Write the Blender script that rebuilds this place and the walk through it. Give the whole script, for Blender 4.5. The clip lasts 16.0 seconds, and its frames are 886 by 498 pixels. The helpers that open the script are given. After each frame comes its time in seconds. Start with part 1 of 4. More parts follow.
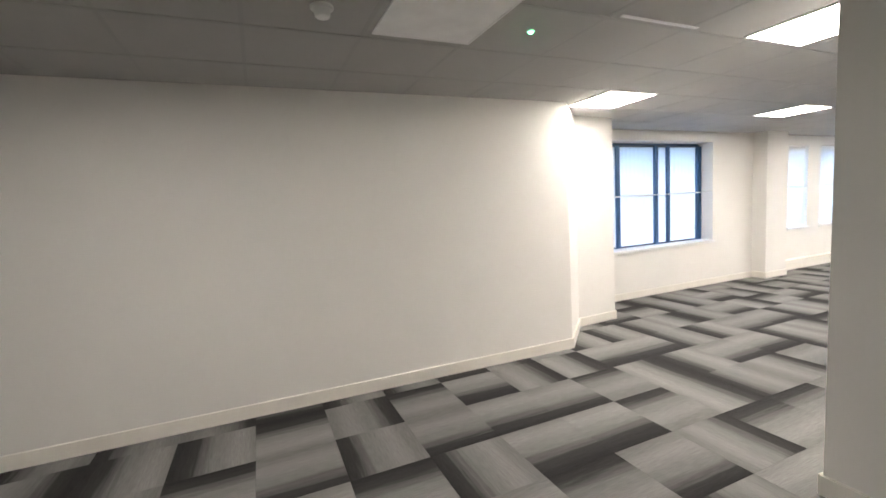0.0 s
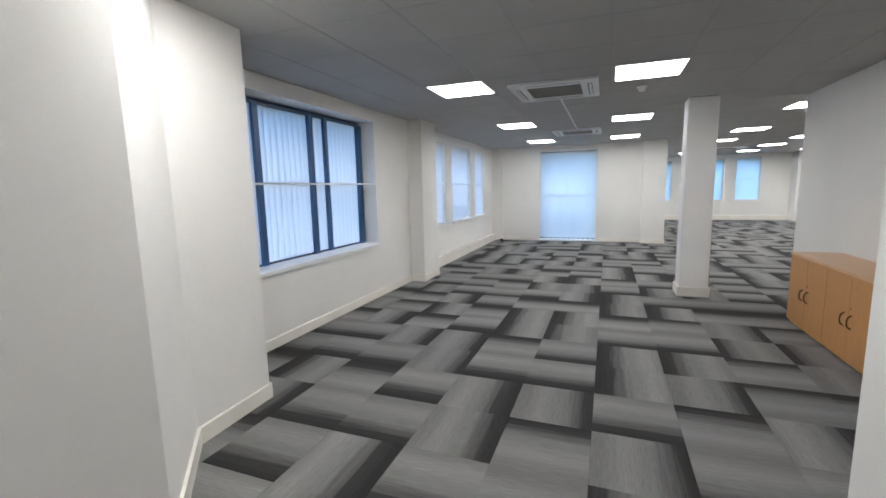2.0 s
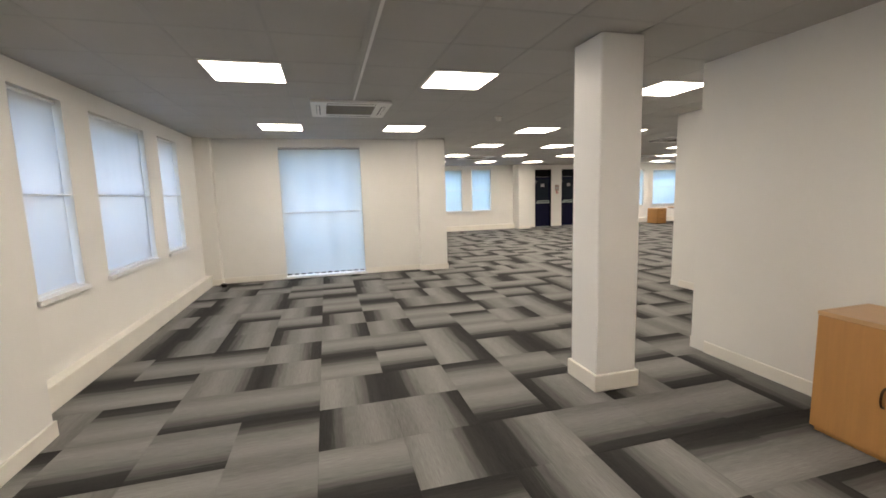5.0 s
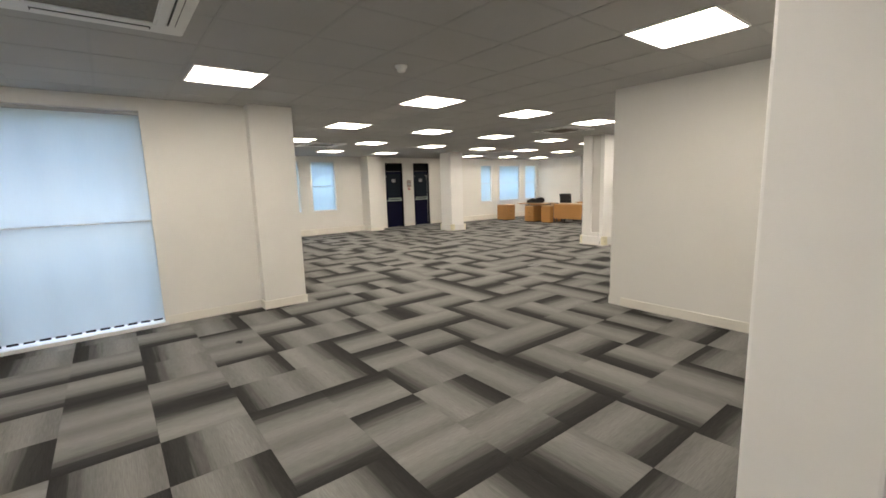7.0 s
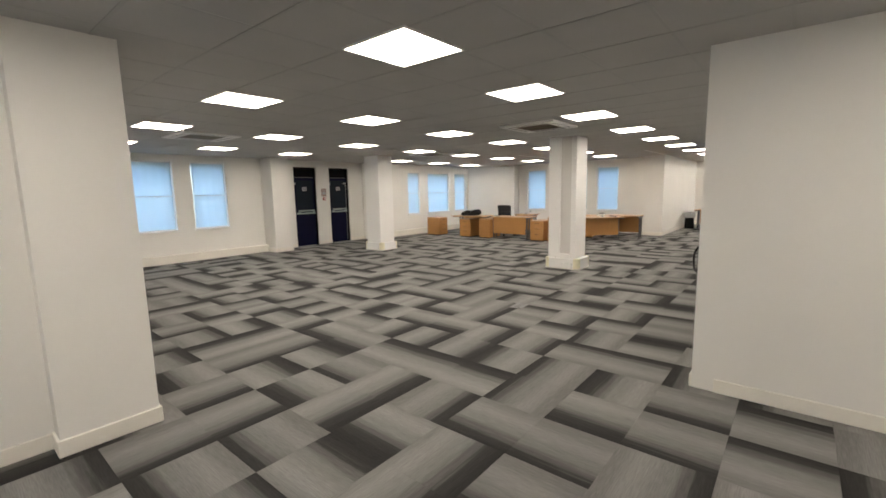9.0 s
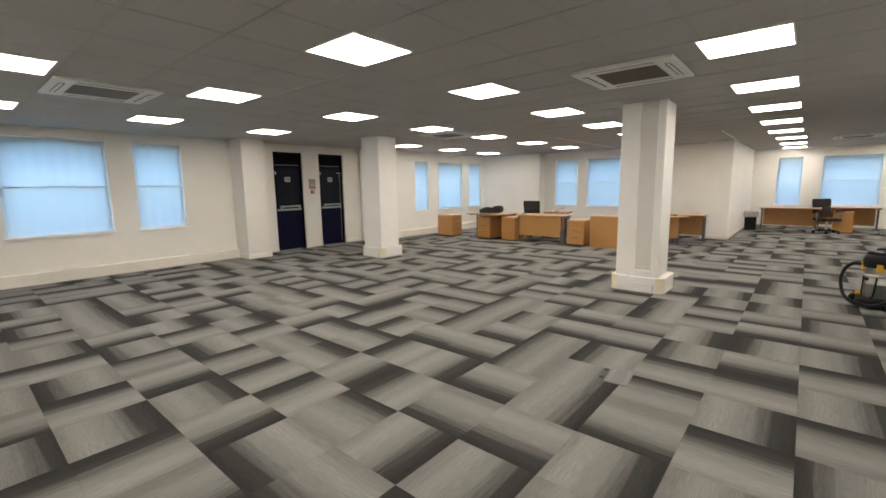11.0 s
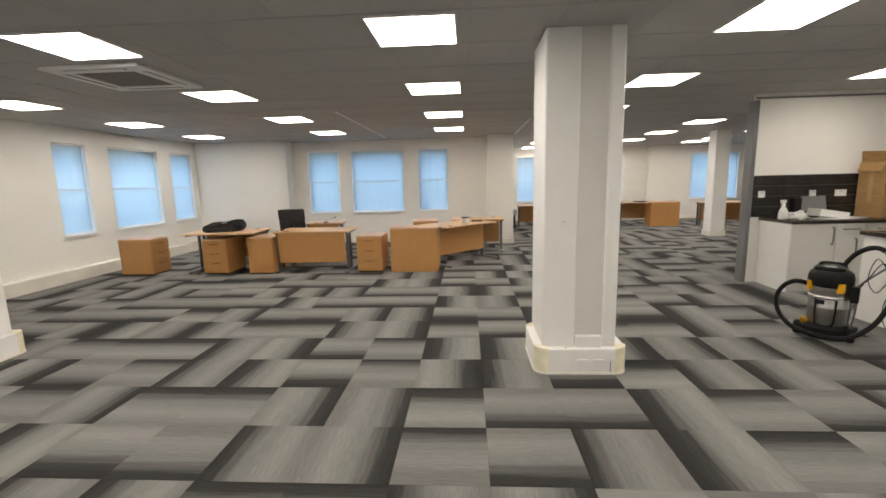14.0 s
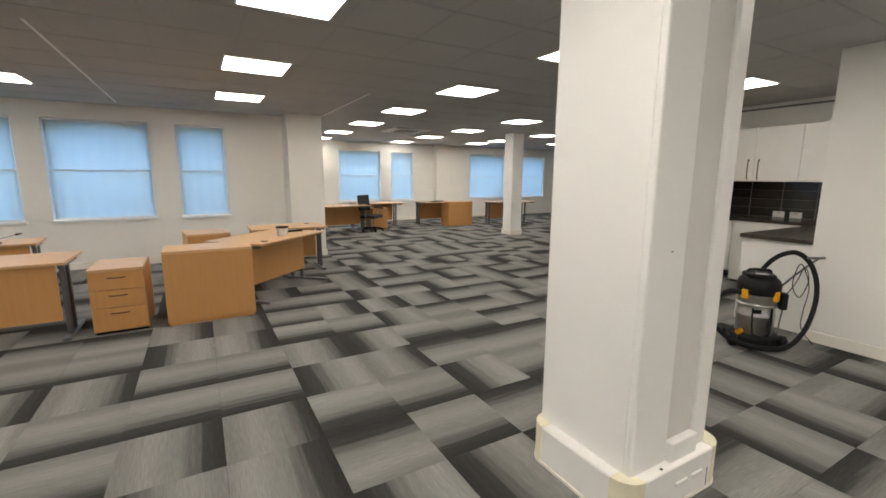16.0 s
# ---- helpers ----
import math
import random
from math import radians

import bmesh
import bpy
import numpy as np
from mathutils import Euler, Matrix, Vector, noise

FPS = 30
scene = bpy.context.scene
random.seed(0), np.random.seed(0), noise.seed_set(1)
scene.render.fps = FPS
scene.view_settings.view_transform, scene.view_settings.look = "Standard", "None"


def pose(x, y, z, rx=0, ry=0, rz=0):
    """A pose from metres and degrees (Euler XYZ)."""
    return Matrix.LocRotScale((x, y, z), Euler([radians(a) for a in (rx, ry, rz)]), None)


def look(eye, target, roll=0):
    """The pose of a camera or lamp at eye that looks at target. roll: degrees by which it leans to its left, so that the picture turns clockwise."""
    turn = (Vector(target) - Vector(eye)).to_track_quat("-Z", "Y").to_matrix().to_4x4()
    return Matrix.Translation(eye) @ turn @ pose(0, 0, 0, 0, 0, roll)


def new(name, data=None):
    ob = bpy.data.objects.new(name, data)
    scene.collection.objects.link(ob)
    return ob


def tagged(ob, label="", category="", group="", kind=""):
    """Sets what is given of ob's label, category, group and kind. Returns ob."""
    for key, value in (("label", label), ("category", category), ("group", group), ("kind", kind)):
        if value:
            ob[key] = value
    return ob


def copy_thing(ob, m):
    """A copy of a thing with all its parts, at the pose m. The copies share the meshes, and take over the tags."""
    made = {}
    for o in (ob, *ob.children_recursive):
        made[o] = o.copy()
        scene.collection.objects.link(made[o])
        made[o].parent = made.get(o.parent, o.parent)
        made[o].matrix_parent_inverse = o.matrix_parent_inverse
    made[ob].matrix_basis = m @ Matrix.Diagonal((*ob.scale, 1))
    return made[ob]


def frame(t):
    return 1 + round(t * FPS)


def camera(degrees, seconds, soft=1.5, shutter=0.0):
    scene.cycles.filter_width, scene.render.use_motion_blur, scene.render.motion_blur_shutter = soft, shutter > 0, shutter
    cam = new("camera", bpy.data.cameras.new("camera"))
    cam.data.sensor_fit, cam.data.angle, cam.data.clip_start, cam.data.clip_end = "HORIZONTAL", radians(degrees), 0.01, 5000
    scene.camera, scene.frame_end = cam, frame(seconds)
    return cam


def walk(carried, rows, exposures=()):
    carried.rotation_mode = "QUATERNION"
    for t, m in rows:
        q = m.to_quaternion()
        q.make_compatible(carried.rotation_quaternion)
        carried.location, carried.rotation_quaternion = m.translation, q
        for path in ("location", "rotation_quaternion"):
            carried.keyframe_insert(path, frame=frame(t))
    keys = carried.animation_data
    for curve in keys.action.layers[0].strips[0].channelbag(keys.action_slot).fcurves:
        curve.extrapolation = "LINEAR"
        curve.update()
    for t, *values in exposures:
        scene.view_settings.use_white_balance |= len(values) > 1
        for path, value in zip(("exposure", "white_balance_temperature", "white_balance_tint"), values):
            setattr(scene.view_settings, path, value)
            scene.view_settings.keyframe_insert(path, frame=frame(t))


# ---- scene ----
cam = camera(92.0, 16.0, soft=1.7)
PATH = [
    (0, (-0.367, 0.131, 1.572), (0.42, 1.959, 1.375), -3.2),
    (0.5, (0.058, 0.632, 1.544), (1.255, 2.22, 1.327), -2.6),
    (0.8, (0.335, 0.914, 1.591), (1.721, 2.338, 1.358), -2.4),
    (1, (0.507, 1.119, 1.564), (2.003, 2.424, 1.322), -2.3),
    (1.5, (0.992, 1.586, 1.549), (2.698, 2.596, 1.281), -1.8),
    (2, (1.487, 1.993, 1.492), (3.336, 2.703, 1.211), -1.3),
    (2.5, (2.089, 2.277, 1.502), (4.016, 2.737, 1.225), -0.9),
    (3, (2.694, 2.502, 1.481), (4.662, 2.742, 1.211), -0.8),
    (5.5, (5.829, 2.94, 1.504), (7.683, 2.24, 1.233), -1.9),
    (6, (6.485, 2.893, 1.505), (8.252, 2.002, 1.22), -2.0),
    (6.5, (7.046, 2.766, 1.469), (8.713, 1.697, 1.188), -2.0),
    (7, (7.697, 2.641, 1.524), (9.26, 1.428, 1.226), -1.7),
    (7.5, (8.309, 2.453, 1.528), (9.763, 1.107, 1.255), -1.2),
    (8, (8.881, 2.178, 1.56), (10.242, 0.738, 1.292), -1.1),
    (8.5, (9.444, 1.904, 1.564), (10.714, 0.382, 1.301), -1.0),
    (9, (9.96, 1.541, 1.567), (11.228, 0.018, 1.299), -1.2),
    (9.5, (10.49, 1.12, 1.532), (11.803, -0.366, 1.265), -1.0),
    (12, (12.597, -1.182, 1.477), (13.756, -2.777, 1.14), -0.3),
    (12.5, (13.031, -1.711, 1.507), (13.901, -3.487, 1.208), -0.8),
    (13, (13.463, -2.221, 1.496), (14.061, -4.103, 1.182), -1.1),
    (13.5, (13.921, -2.719, 1.504), (14.281, -4.662, 1.197), -1.3),
    (14, (14.37, -3.175, 1.506), (14.49, -5.146, 1.192), -1.4),
    (14.5, (14.766, -3.681, 1.508), (14.633, -5.65, 1.185), -1.1),
    (15, (15.078, -4.186, 1.503), (14.677, -6.119, 1.182), -0.6),
    (15.5, (15.254, -4.765, 1.495), (14.57, -6.616, 1.169), 0.0),
    (16, (15.313, -5.371, 1.479), (14.342, -7.087, 1.144), 0.3),
]
EXPOSURES = [(0.0, 4.66, 6480, 15), (0.5, 4.45, 6220, 13), (1.0, 4.27, 6080, 12), (1.5, 4.02, 6000, 12), (2.0, 3.66, 5850, 12), (2.5, 3.5, 5740, 10), (3.0, 3.46, 6150, 9), (5.5, 3.68, 7080, 15), (6.5, 3.57, 6900, 11), (7.0, 3.52, 6980, 12), (8.0, 3.45, 7080, 15), (8.5, 3.44, 7050, 15), (9.0, 3.41, 6850, 13), (12.5, 3.41, 6800, 12), (14.0, 3.36, 6720, 12), (16.0, 3.28, 6620, 11)]
walk(cam, [(t, look(eye, target, roll)) for t, eye, target, roll in PATH], EXPOSURES)

# ---- light ----
world = bpy.data.worlds.new("world")
scene.world = world
world.use_nodes = True
wn = world.node_tree.nodes
sky = wn.new("ShaderNodeTexSky")
sky.sky_type = "NISHITA"
sky.sun_disc = False
sky.sun_elevation, sky.sun_rotation = radians(86), radians(60)
wn["Background"].inputs[1].default_value = 0.084
# an overcast sky: the clear-sky colours pulled towards a cool grey-blue
cool = wn.new("ShaderNodeMix")
cool.data_type, cool.blend_type = "RGBA", "MULTIPLY"
cool.inputs["Factor"].default_value = 1.0
cool.inputs["B"].default_value = (0.81, 0.93, 1.02, 1)
world.node_tree.links.new(sky.outputs[0], cool.inputs["A"])
world.node_tree.links.new(cool.outputs["Result"], wn["Background"].inputs[0])
sun_data = bpy.data.lights.new("sun", "SUN")
sun_data.energy, sun_data.angle, sun_data.color = 0.3, radians(40), (1, 0.95, 0.88)
sun_lamp = new("sun", sun_data)
sun_lamp.matrix_world = look((0, 0, 20), (-0.3, 0.3, 8.4))
PANEL_LIGHT = 1.75


# ---- materials ----
def mat(name, colour, rough=0.6, metal=0.0, vary=0.06, scale=6.0, bump=0.05, bump_scale=120.0, stretch=(1, 1, 1), spec=0.5):
    m = bpy.data.materials.new(name)
    m.use_nodes = True
    n, l = m.node_tree.nodes, m.node_tree.links
    b = n["Principled BSDF"]
    b.inputs["Roughness"].default_value = rough
    b.inputs["Metallic"].default_value = metal
    b.inputs["Specular IOR Level"].default_value = spec
    tc, mp = n.new("ShaderNodeTexCoord"), n.new("ShaderNodeMapping")
    mp.inputs["Scale"].default_value = stretch
    l.new(tc.outputs["Object"], mp.inputs[0])
    big, small = n.new("ShaderNodeTexNoise"), n.new("ShaderNodeTexNoise")
    big.inputs["Scale"].default_value, big.inputs["Detail"].default_value = scale, 4
    small.inputs["Scale"].default_value, small.inputs["Detail"].default_value = bump_scale, 3
    l.new(mp.outputs[0], big.inputs[0])
    l.new(mp.outputs[0], small.inputs[0])
    ramp = n.new("ShaderNodeValToRGB")
    ramp.color_ramp.elements[0].position, ramp.color_ramp.elements[1].position = 0.3, 0.7
    ramp.color_ramp.elements[0].color = [c * (1 - vary) for c in colour] + [1]
    ramp.color_ramp.elements[1].color = [min(1, c * (1 + vary)) for c in colour] + [1]
    l.new(big.outputs[0], ramp.inputs[0])
    l.new(ramp.outputs[0], b.inputs["Base Color"])
    if bump:
        bp = n.new("ShaderNodeBump")
        bp.inputs["Strength"].default_value, bp.inputs["Distance"].default_value = bump, 0.002
        l.new(small.outputs[0], bp.inputs["Height"])
        l.new(bp.outputs[0], b.inputs["Normal"])
    return m


def glow(name, colour, strength):
    m = bpy.data.materials.new(name)
    m.use_nodes = True
    n, l = m.node_tree.nodes, m.node_tree.links
    n.remove(n["Principled BSDF"])
    e = n.new("ShaderNodeEmission")
    e.inputs[0].default_value, e.inputs[1].default_value = (*colour, 1), strength
    l.new(e.outputs[0], n["Material Output"].inputs[0])
    return m


def fabric(name, colour, through_share):
    """Blind cloth that lets part of the daylight through."""
    m = bpy.data.materials.new(name)
    m.use_nodes = True
    n, l = m.node_tree.nodes, m.node_tree.links
    n.remove(n["Principled BSDF"])
    tc, mp, noise_tex = n.new("ShaderNodeTexCoord"), n.new("ShaderNodeMapping"), n.new("ShaderNodeTexNoise")
    mp.inputs["Scale"].default_value = (60, 60, 5)
    noise_tex.inputs["Scale"].default_value = 1.5
    ramp = n.new("ShaderNodeValToRGB")
    ramp.color_ramp.elements[0].color = [c * 0.97 for c in colour] + [1]
    ramp.color_ramp.elements[1].color = list(colour) + [1]
    l.new(tc.outputs["Object"], mp.inputs[0])
    l.new(mp.outputs[0], noise_tex.inputs[0])
    l.new(noise_tex.outputs[0], ramp.inputs[0])
    d, t, mix = n.new("ShaderNodeBsdfDiffuse"), n.new("ShaderNodeBsdfTranslucent"), n.new("ShaderNodeMixShader")
    mix.inputs[0].default_value = through_share
    for sh in (d, t):
        l.new(ramp.outputs[0], sh.inputs[0])
    l.new(d.outputs[0], mix.inputs[1])
    l.new(t.outputs[0], mix.inputs[2])
    l.new(mix.outputs[0], n["Material Output"].inputs[0])
    return m


def glass_mat():
    m = bpy.data.materials.new("window_glass")
    m.use_nodes = True
    b = m.node_tree.nodes["Principled BSDF"]
    b.inputs["Base Color"].default_value = (0.95, 0.98, 1, 1)
    b.inputs["Roughness"].default_value = 0.02
    b.inputs["Transmission Weight"].default_value = 1
    b.inputs["IOR"].default_value = 1.05
    return m


def carpet(name, per_object):
    """Banded grey loop pile: each tile runs from pale to charcoal across its width, in fine stripes."""
    m = bpy.data.materials.new(name)
    m.use_nodes = True
    n, l = m.node_tree.nodes, m.node_tree.links
    b = n["Principled BSDF"]
    b.inputs["Roughness"].default_value = 0.95
    b.inputs["Specular IOR Level"].default_value = 0.1
    uv = n.new("ShaderNodeUVMap")
    sep = n.new("ShaderNodeSeparateXYZ")
    l.new(uv.outputs[0], sep.inputs[0])
    if per_object:
        rnd = n.new("ShaderNodeObjectInfo").outputs["Random"]
    else:
        rnd = n.new("ShaderNodeNewGeometry").outputs["Random Per Island"]

    def maths(op, a, c=None, d=None):
        k = n.new("ShaderNodeMath")
        k.operation = op
        for slot, v in enumerate((a, c, d)):
            if v is None:
                continue
            if hasattr(v, "is_output"):
                l.new(v, k.inputs[slot])
            else:
                k.inputs[slot].default_value = v
        return k.outputs[0]

    # the bands sit at another place on each tile
    stripes = n.new("ShaderNodeTexNoise")
    stripes.noise_dimensions = "2D"
    comb = n.new("ShaderNodeCombineXYZ")
    l.new(maths("MULTIPLY_ADD", sep.outputs[0], 16.0, maths("MULTIPLY", rnd, 77.0)), comb.inputs[0])
    l.new(maths("MULTIPLY_ADD", sep.outputs[1], 0.6, maths("MULTIPLY", rnd, 31.0)), comb.inputs[1])
    stripes.inputs["Scale"].default_value, stripes.inputs["Detail"].default_value = 1.0, 2
    l.new(comb.outputs[0], stripes.inputs[0])
    shifted = maths("ADD", sep.outputs[0], maths("MULTIPLY_ADD", stripes.outputs[0], 0.17, -0.085))
    shifted = maths("ADD", shifted, maths("MULTIPLY_ADD", rnd, 0.20, -0.12))
    ramp = n.new("ShaderNodeValToRGB")
    ramp.color_ramp.interpolation = "EASE"
    els = ramp.color_ramp.elements
    els[0].position, els[0].color = 0.0, (0.170, 0.166, 0.159, 1)
    els[1].position, els[1].color = 1.0, (0.030, 0.029, 0.029, 1)
    for p, c in ((0.25, 0.225), (0.52, 0.182), (0.72, 0.095), (0.80, 0.042)):
        e = els.new(p)
        e.color = (c * 0.995, c * 0.985, c * 0.94, 1)
    l.new(shifted, ramp.inputs[0])
    # fine lines along the tile and yarn flecks
    lines = n.new("ShaderNodeTexNoise")
    lines.noise_dimensions = "2D"
    comb2 = n.new("ShaderNodeCombineXYZ")
    l.new(maths("MULTIPLY_ADD", sep.outputs[0], 90.0, maths("MULTIPLY", rnd, 50.0)), comb2.inputs[0])
    l.new(maths("MULTIPLY_ADD", sep.outputs[1], 5.0, maths("MULTIPLY", rnd, 9.0)), comb2.inputs[1])
    lines.inputs["Scale"].default_value, lines.inputs["Detail"].default_value = 1.0, 3
    l.new(comb2.outputs[0], lines.inputs[0])
    fleck = n.new("ShaderNodeTexNoise")
    fleck.inputs["Scale"].default_value, fleck.inputs["Detail"].default_value = 140, 2
    l.new(uv.outputs[0], fleck.inputs[0])
    gain = maths("MULTIPLY", maths("MULTIPLY_ADD", lines.outputs[0], 0.58, 0.72), maths("MULTIPLY_ADD", fleck.outputs[0], 0.4, 0.82))
    gain = maths("MULTIPLY", gain, maths("MULTIPLY_ADD", rnd, 0.16, 0.92))
    mixer = n.new("ShaderNodeVectorMath")
    mixer.operation = "SCALE"
    l.new(ramp.outputs[0], mixer.inputs[0])
    l.new(gain, mixer.inputs["Scale"])
    l.new(mixer.outputs[0], b.inputs["Base Color"])
    bp = n.new("ShaderNodeBump")
    bp.inputs["Strength"].default_value, bp.inputs["Distance"].default_value = 0.5, 0.003
    l.new(maths("ADD", lines.outputs[0], fleck.outputs[0]), bp.inputs["Height"])
    l.new(bp.outputs[0], b.inputs["Normal"])
    return m


WALL = mat("wall_paint", (0.80, 0.785, 0.748), 0.75, vary=0.025, scale=1.2, bump=0.12, bump_scale=220)
# white ceiling's dimness put into the tile grey; bars darker for shaded edges
CEIL = mat("ceiling_tile_dimmed", (0.435, 0.432, 0.42), 0.9, vary=0.03, scale=2.0, bump=0.25, bump_scale=300)
TBAR = mat("ceiling_bar_shaded", (0.385, 0.382, 0.371), 0.6, vary=0.02, scale=4, bump=0.0)
TRIM = mat("gloss_trim", (0.82, 0.79, 0.72), 0.35, vary=0.04, scale=3, bump=0.05, bump_scale=60)
COLUMN = mat("column_paint", (0.86, 0.85, 0.83), 0.45, vary=0.02, scale=2, bump=0.1, bump_scale=150)
DUCT = mat("duct_plastic", (0.70, 0.68, 0.65), 0.5, vary=0.02, scale=3, bump=0.03)
YELLOWED = mat("yellowed_paint", (0.83, 0.785, 0.60), 0.45, vary=0.12, scale=9, bump=0.1, bump_scale=60)
CARPET, CARPET_REST = carpet("carpet_tile", True), carpet("carpet_rest", False)
BACKING = mat("carpet_backing", (0.02, 0.02, 0.02), 0.95, vary=0.1)
PANEL = glow("light_panel", (1.0, 0.94, 0.84), PANEL_LIGHT)
LAMP_FRAME = mat("lamp_frame", (0.85, 0.85, 0.85), 0.4, bump=0)
BLIND = fabric("blind_cloth", (0.75, 0.87, 0.91), 0.38)
GREY_BLIND = fabric("grey_blind_cloth", (0.83, 0.82, 0.81), 0.22)
WIDE_SLAT = fabric("wide_slat_cloth", (0.82, 0.86, 0.86), 0.27)
PLEATED = fabric("pleated_blind_cloth", (0.82, 0.86, 0.88), 0.31)
DARK_FRAME = mat("navy_frame", (0.025, 0.05, 0.09), 0.35, vary=0.1, bump=0.02)
WINDOW_NAVY = mat("navy_window_frame", (0.03, 0.095, 0.21), 0.35, vary=0.1, bump=0.02)
WHITE_FRAME = mat("white_frame", (0.8, 0.8, 0.79), 0.4, vary=0.02, bump=0.02)
GLASS = glass_mat()
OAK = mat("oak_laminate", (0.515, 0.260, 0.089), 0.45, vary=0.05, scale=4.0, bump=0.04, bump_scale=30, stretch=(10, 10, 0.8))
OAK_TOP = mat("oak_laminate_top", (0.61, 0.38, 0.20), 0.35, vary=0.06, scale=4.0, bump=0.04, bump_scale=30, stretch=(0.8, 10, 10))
STEEL = mat("grey_steel", (0.16, 0.16, 0.17), 0.35, metal=0.7, vary=0.06, bump=0.0)
BRONZE = mat("dark_bronze", (0.10, 0.058, 0.032), 0.35, metal=0.8, vary=0.1, bump=0)
BLACK = mat("black_plastic", (0.012, 0.012, 0.013), 0.5, vary=0.15, scale=20, bump=0.1, bump_scale=200, spec=0.14)
BLACK_CLOTH = mat("black_cloth", (0.02, 0.021, 0.024), 0.9, vary=0.25, scale=30, bump=0.4, bump_scale=250)
NAVY = mat("navy_door_paint", (0.003, 0.004, 0.022), 0.45, vary=0.1, scale=2, bump=0.05, spec=0.12)
SLATE = mat("slate_door_panel", (0.006, 0.011, 0.019), 0.45, vary=0.12, scale=3, bump=0.03, spec=0.15)
NOTICE = mat("faded_red_notice", (0.34, 0.21, 0.18), 0.6, vary=0.12, scale=30, bump=0.02)
DULL_STEEL = mat("dull_green_grey_metal", (0.34, 0.40, 0.37), 0.42, metal=0.8, vary=0.08, scale=30, bump=0.02)
DARK_GLASS = mat("dark_door_panel", (0.002, 0.002, 0.003), 0.6, vary=0.1, bump=0, spec=0.1)
POLISHED = mat("polished_steel", (0.50, 0.49, 0.47), 0.32, metal=1.0, vary=0.1, scale=20, bump=0.02, bump_scale=200)
STRIP_GREY = mat("dark_grey_trim", (0.17, 0.17, 0.175), 0.5, vary=0.04, bump=0)
DUST_RIM = mat("dull_grey_rim", (0.17, 0.165, 0.155), 0.7, vary=0.1, bump=0.1)
INLAY = mat("carpet_inlay", (0.15, 0.145, 0.135), 0.95, vary=0.2, scale=60, bump=0.4, bump_scale=300)
MESH = mat("grille_mesh", (0.16, 0.145, 0.12), 0.7, vary=0.15, scale=40, bump=0.4, bump_scale=400)
CHROME = mat("brushed_metal", (0.62, 0.62, 0.62), 0.28, metal=1.0, vary=0.08, scale=40, bump=0.03, bump_scale=300)
WHITE_UNIT = mat("white_gloss_unit", (0.80, 0.79, 0.76), 0.18, vary=0.015, bump=0.0)
WORKTOP = mat("dark_worktop", (0.045, 0.036, 0.032), 0.25, vary=0.35, scale=60, bump=0.03)
BLACK_TILE = mat("black_wall_tile", (0.026, 0.024, 0.022), 0.12, vary=0.25, scale=5, bump=0.05, bump_scale=20)
GROUT = mat("dark_grey_grout", (0.13, 0.125, 0.12), 0.9)
HANDLE = mat("satin_steel", (0.27, 0.26, 0.24), 0.32, metal=0.9, vary=0.08, scale=40, bump=0.02)
CARD = mat("cardboard", (0.40, 0.24, 0.10), 0.85, vary=0.1, scale=5, bump=0.15, bump_scale=60, stretch=(1, 1, 6))
YELLOW = mat("yellow_plastic", (0.75, 0.38, 0.01), 0.4, vary=0.05, bump=0)
PAPER = mat("white_plastic", (0.78, 0.78, 0.76), 0.5, vary=0.04, bump=0.02)
GREY_PLASTIC = mat("grey_plastic", (0.42, 0.42, 0.42), 0.5, vary=0.05, bump=0.02)
RED = mat("red_plastic", (0.45, 0.05, 0.04), 0.4, vary=0.05, bump=0)
GREEN_LED = glow("green_led", (0.05, 1.0, 0.35), 3.0)


# ---- mesh helpers ----
def add_box(bm, x0, y0, z0, x1, y1, z1):
    return bmesh.ops.create_cube(bm, size=1, matrix=Matrix.Translation(((x0 + x1) / 2, (y0 + y1) / 2, (z0 + z1) / 2)) @ Matrix.Diagonal((abs(x1 - x0), abs(y1 - y0), abs(z1 - z0), 1)))


def boxes(*sizes, bevel=0.0, seg=1):
    bm = bmesh.new()
    for s in sizes:
        add_box(bm, *s)
    if bevel:
        bmesh.ops.bevel(bm, geom=bm.edges[:], offset=bevel, segments=seg, affect="EDGES", profile=0.5)
    return bm


def rod(p, q, r, sides=12, r2=None, bm=None):
    bm = bm or bmesh.new()
    p, q = Vector(p), Vector(q)
    m = Matrix.Translation((p + q) / 2) @ (q - p).to_track_quat("Z", "Y").to_matrix().to_4x4()
    bmesh.ops.create_cone(bm, cap_ends=True, segments=sides, radius1=r, radius2=r if r2 is None else r2, depth=(q - p).length, matrix=m)
    return bm


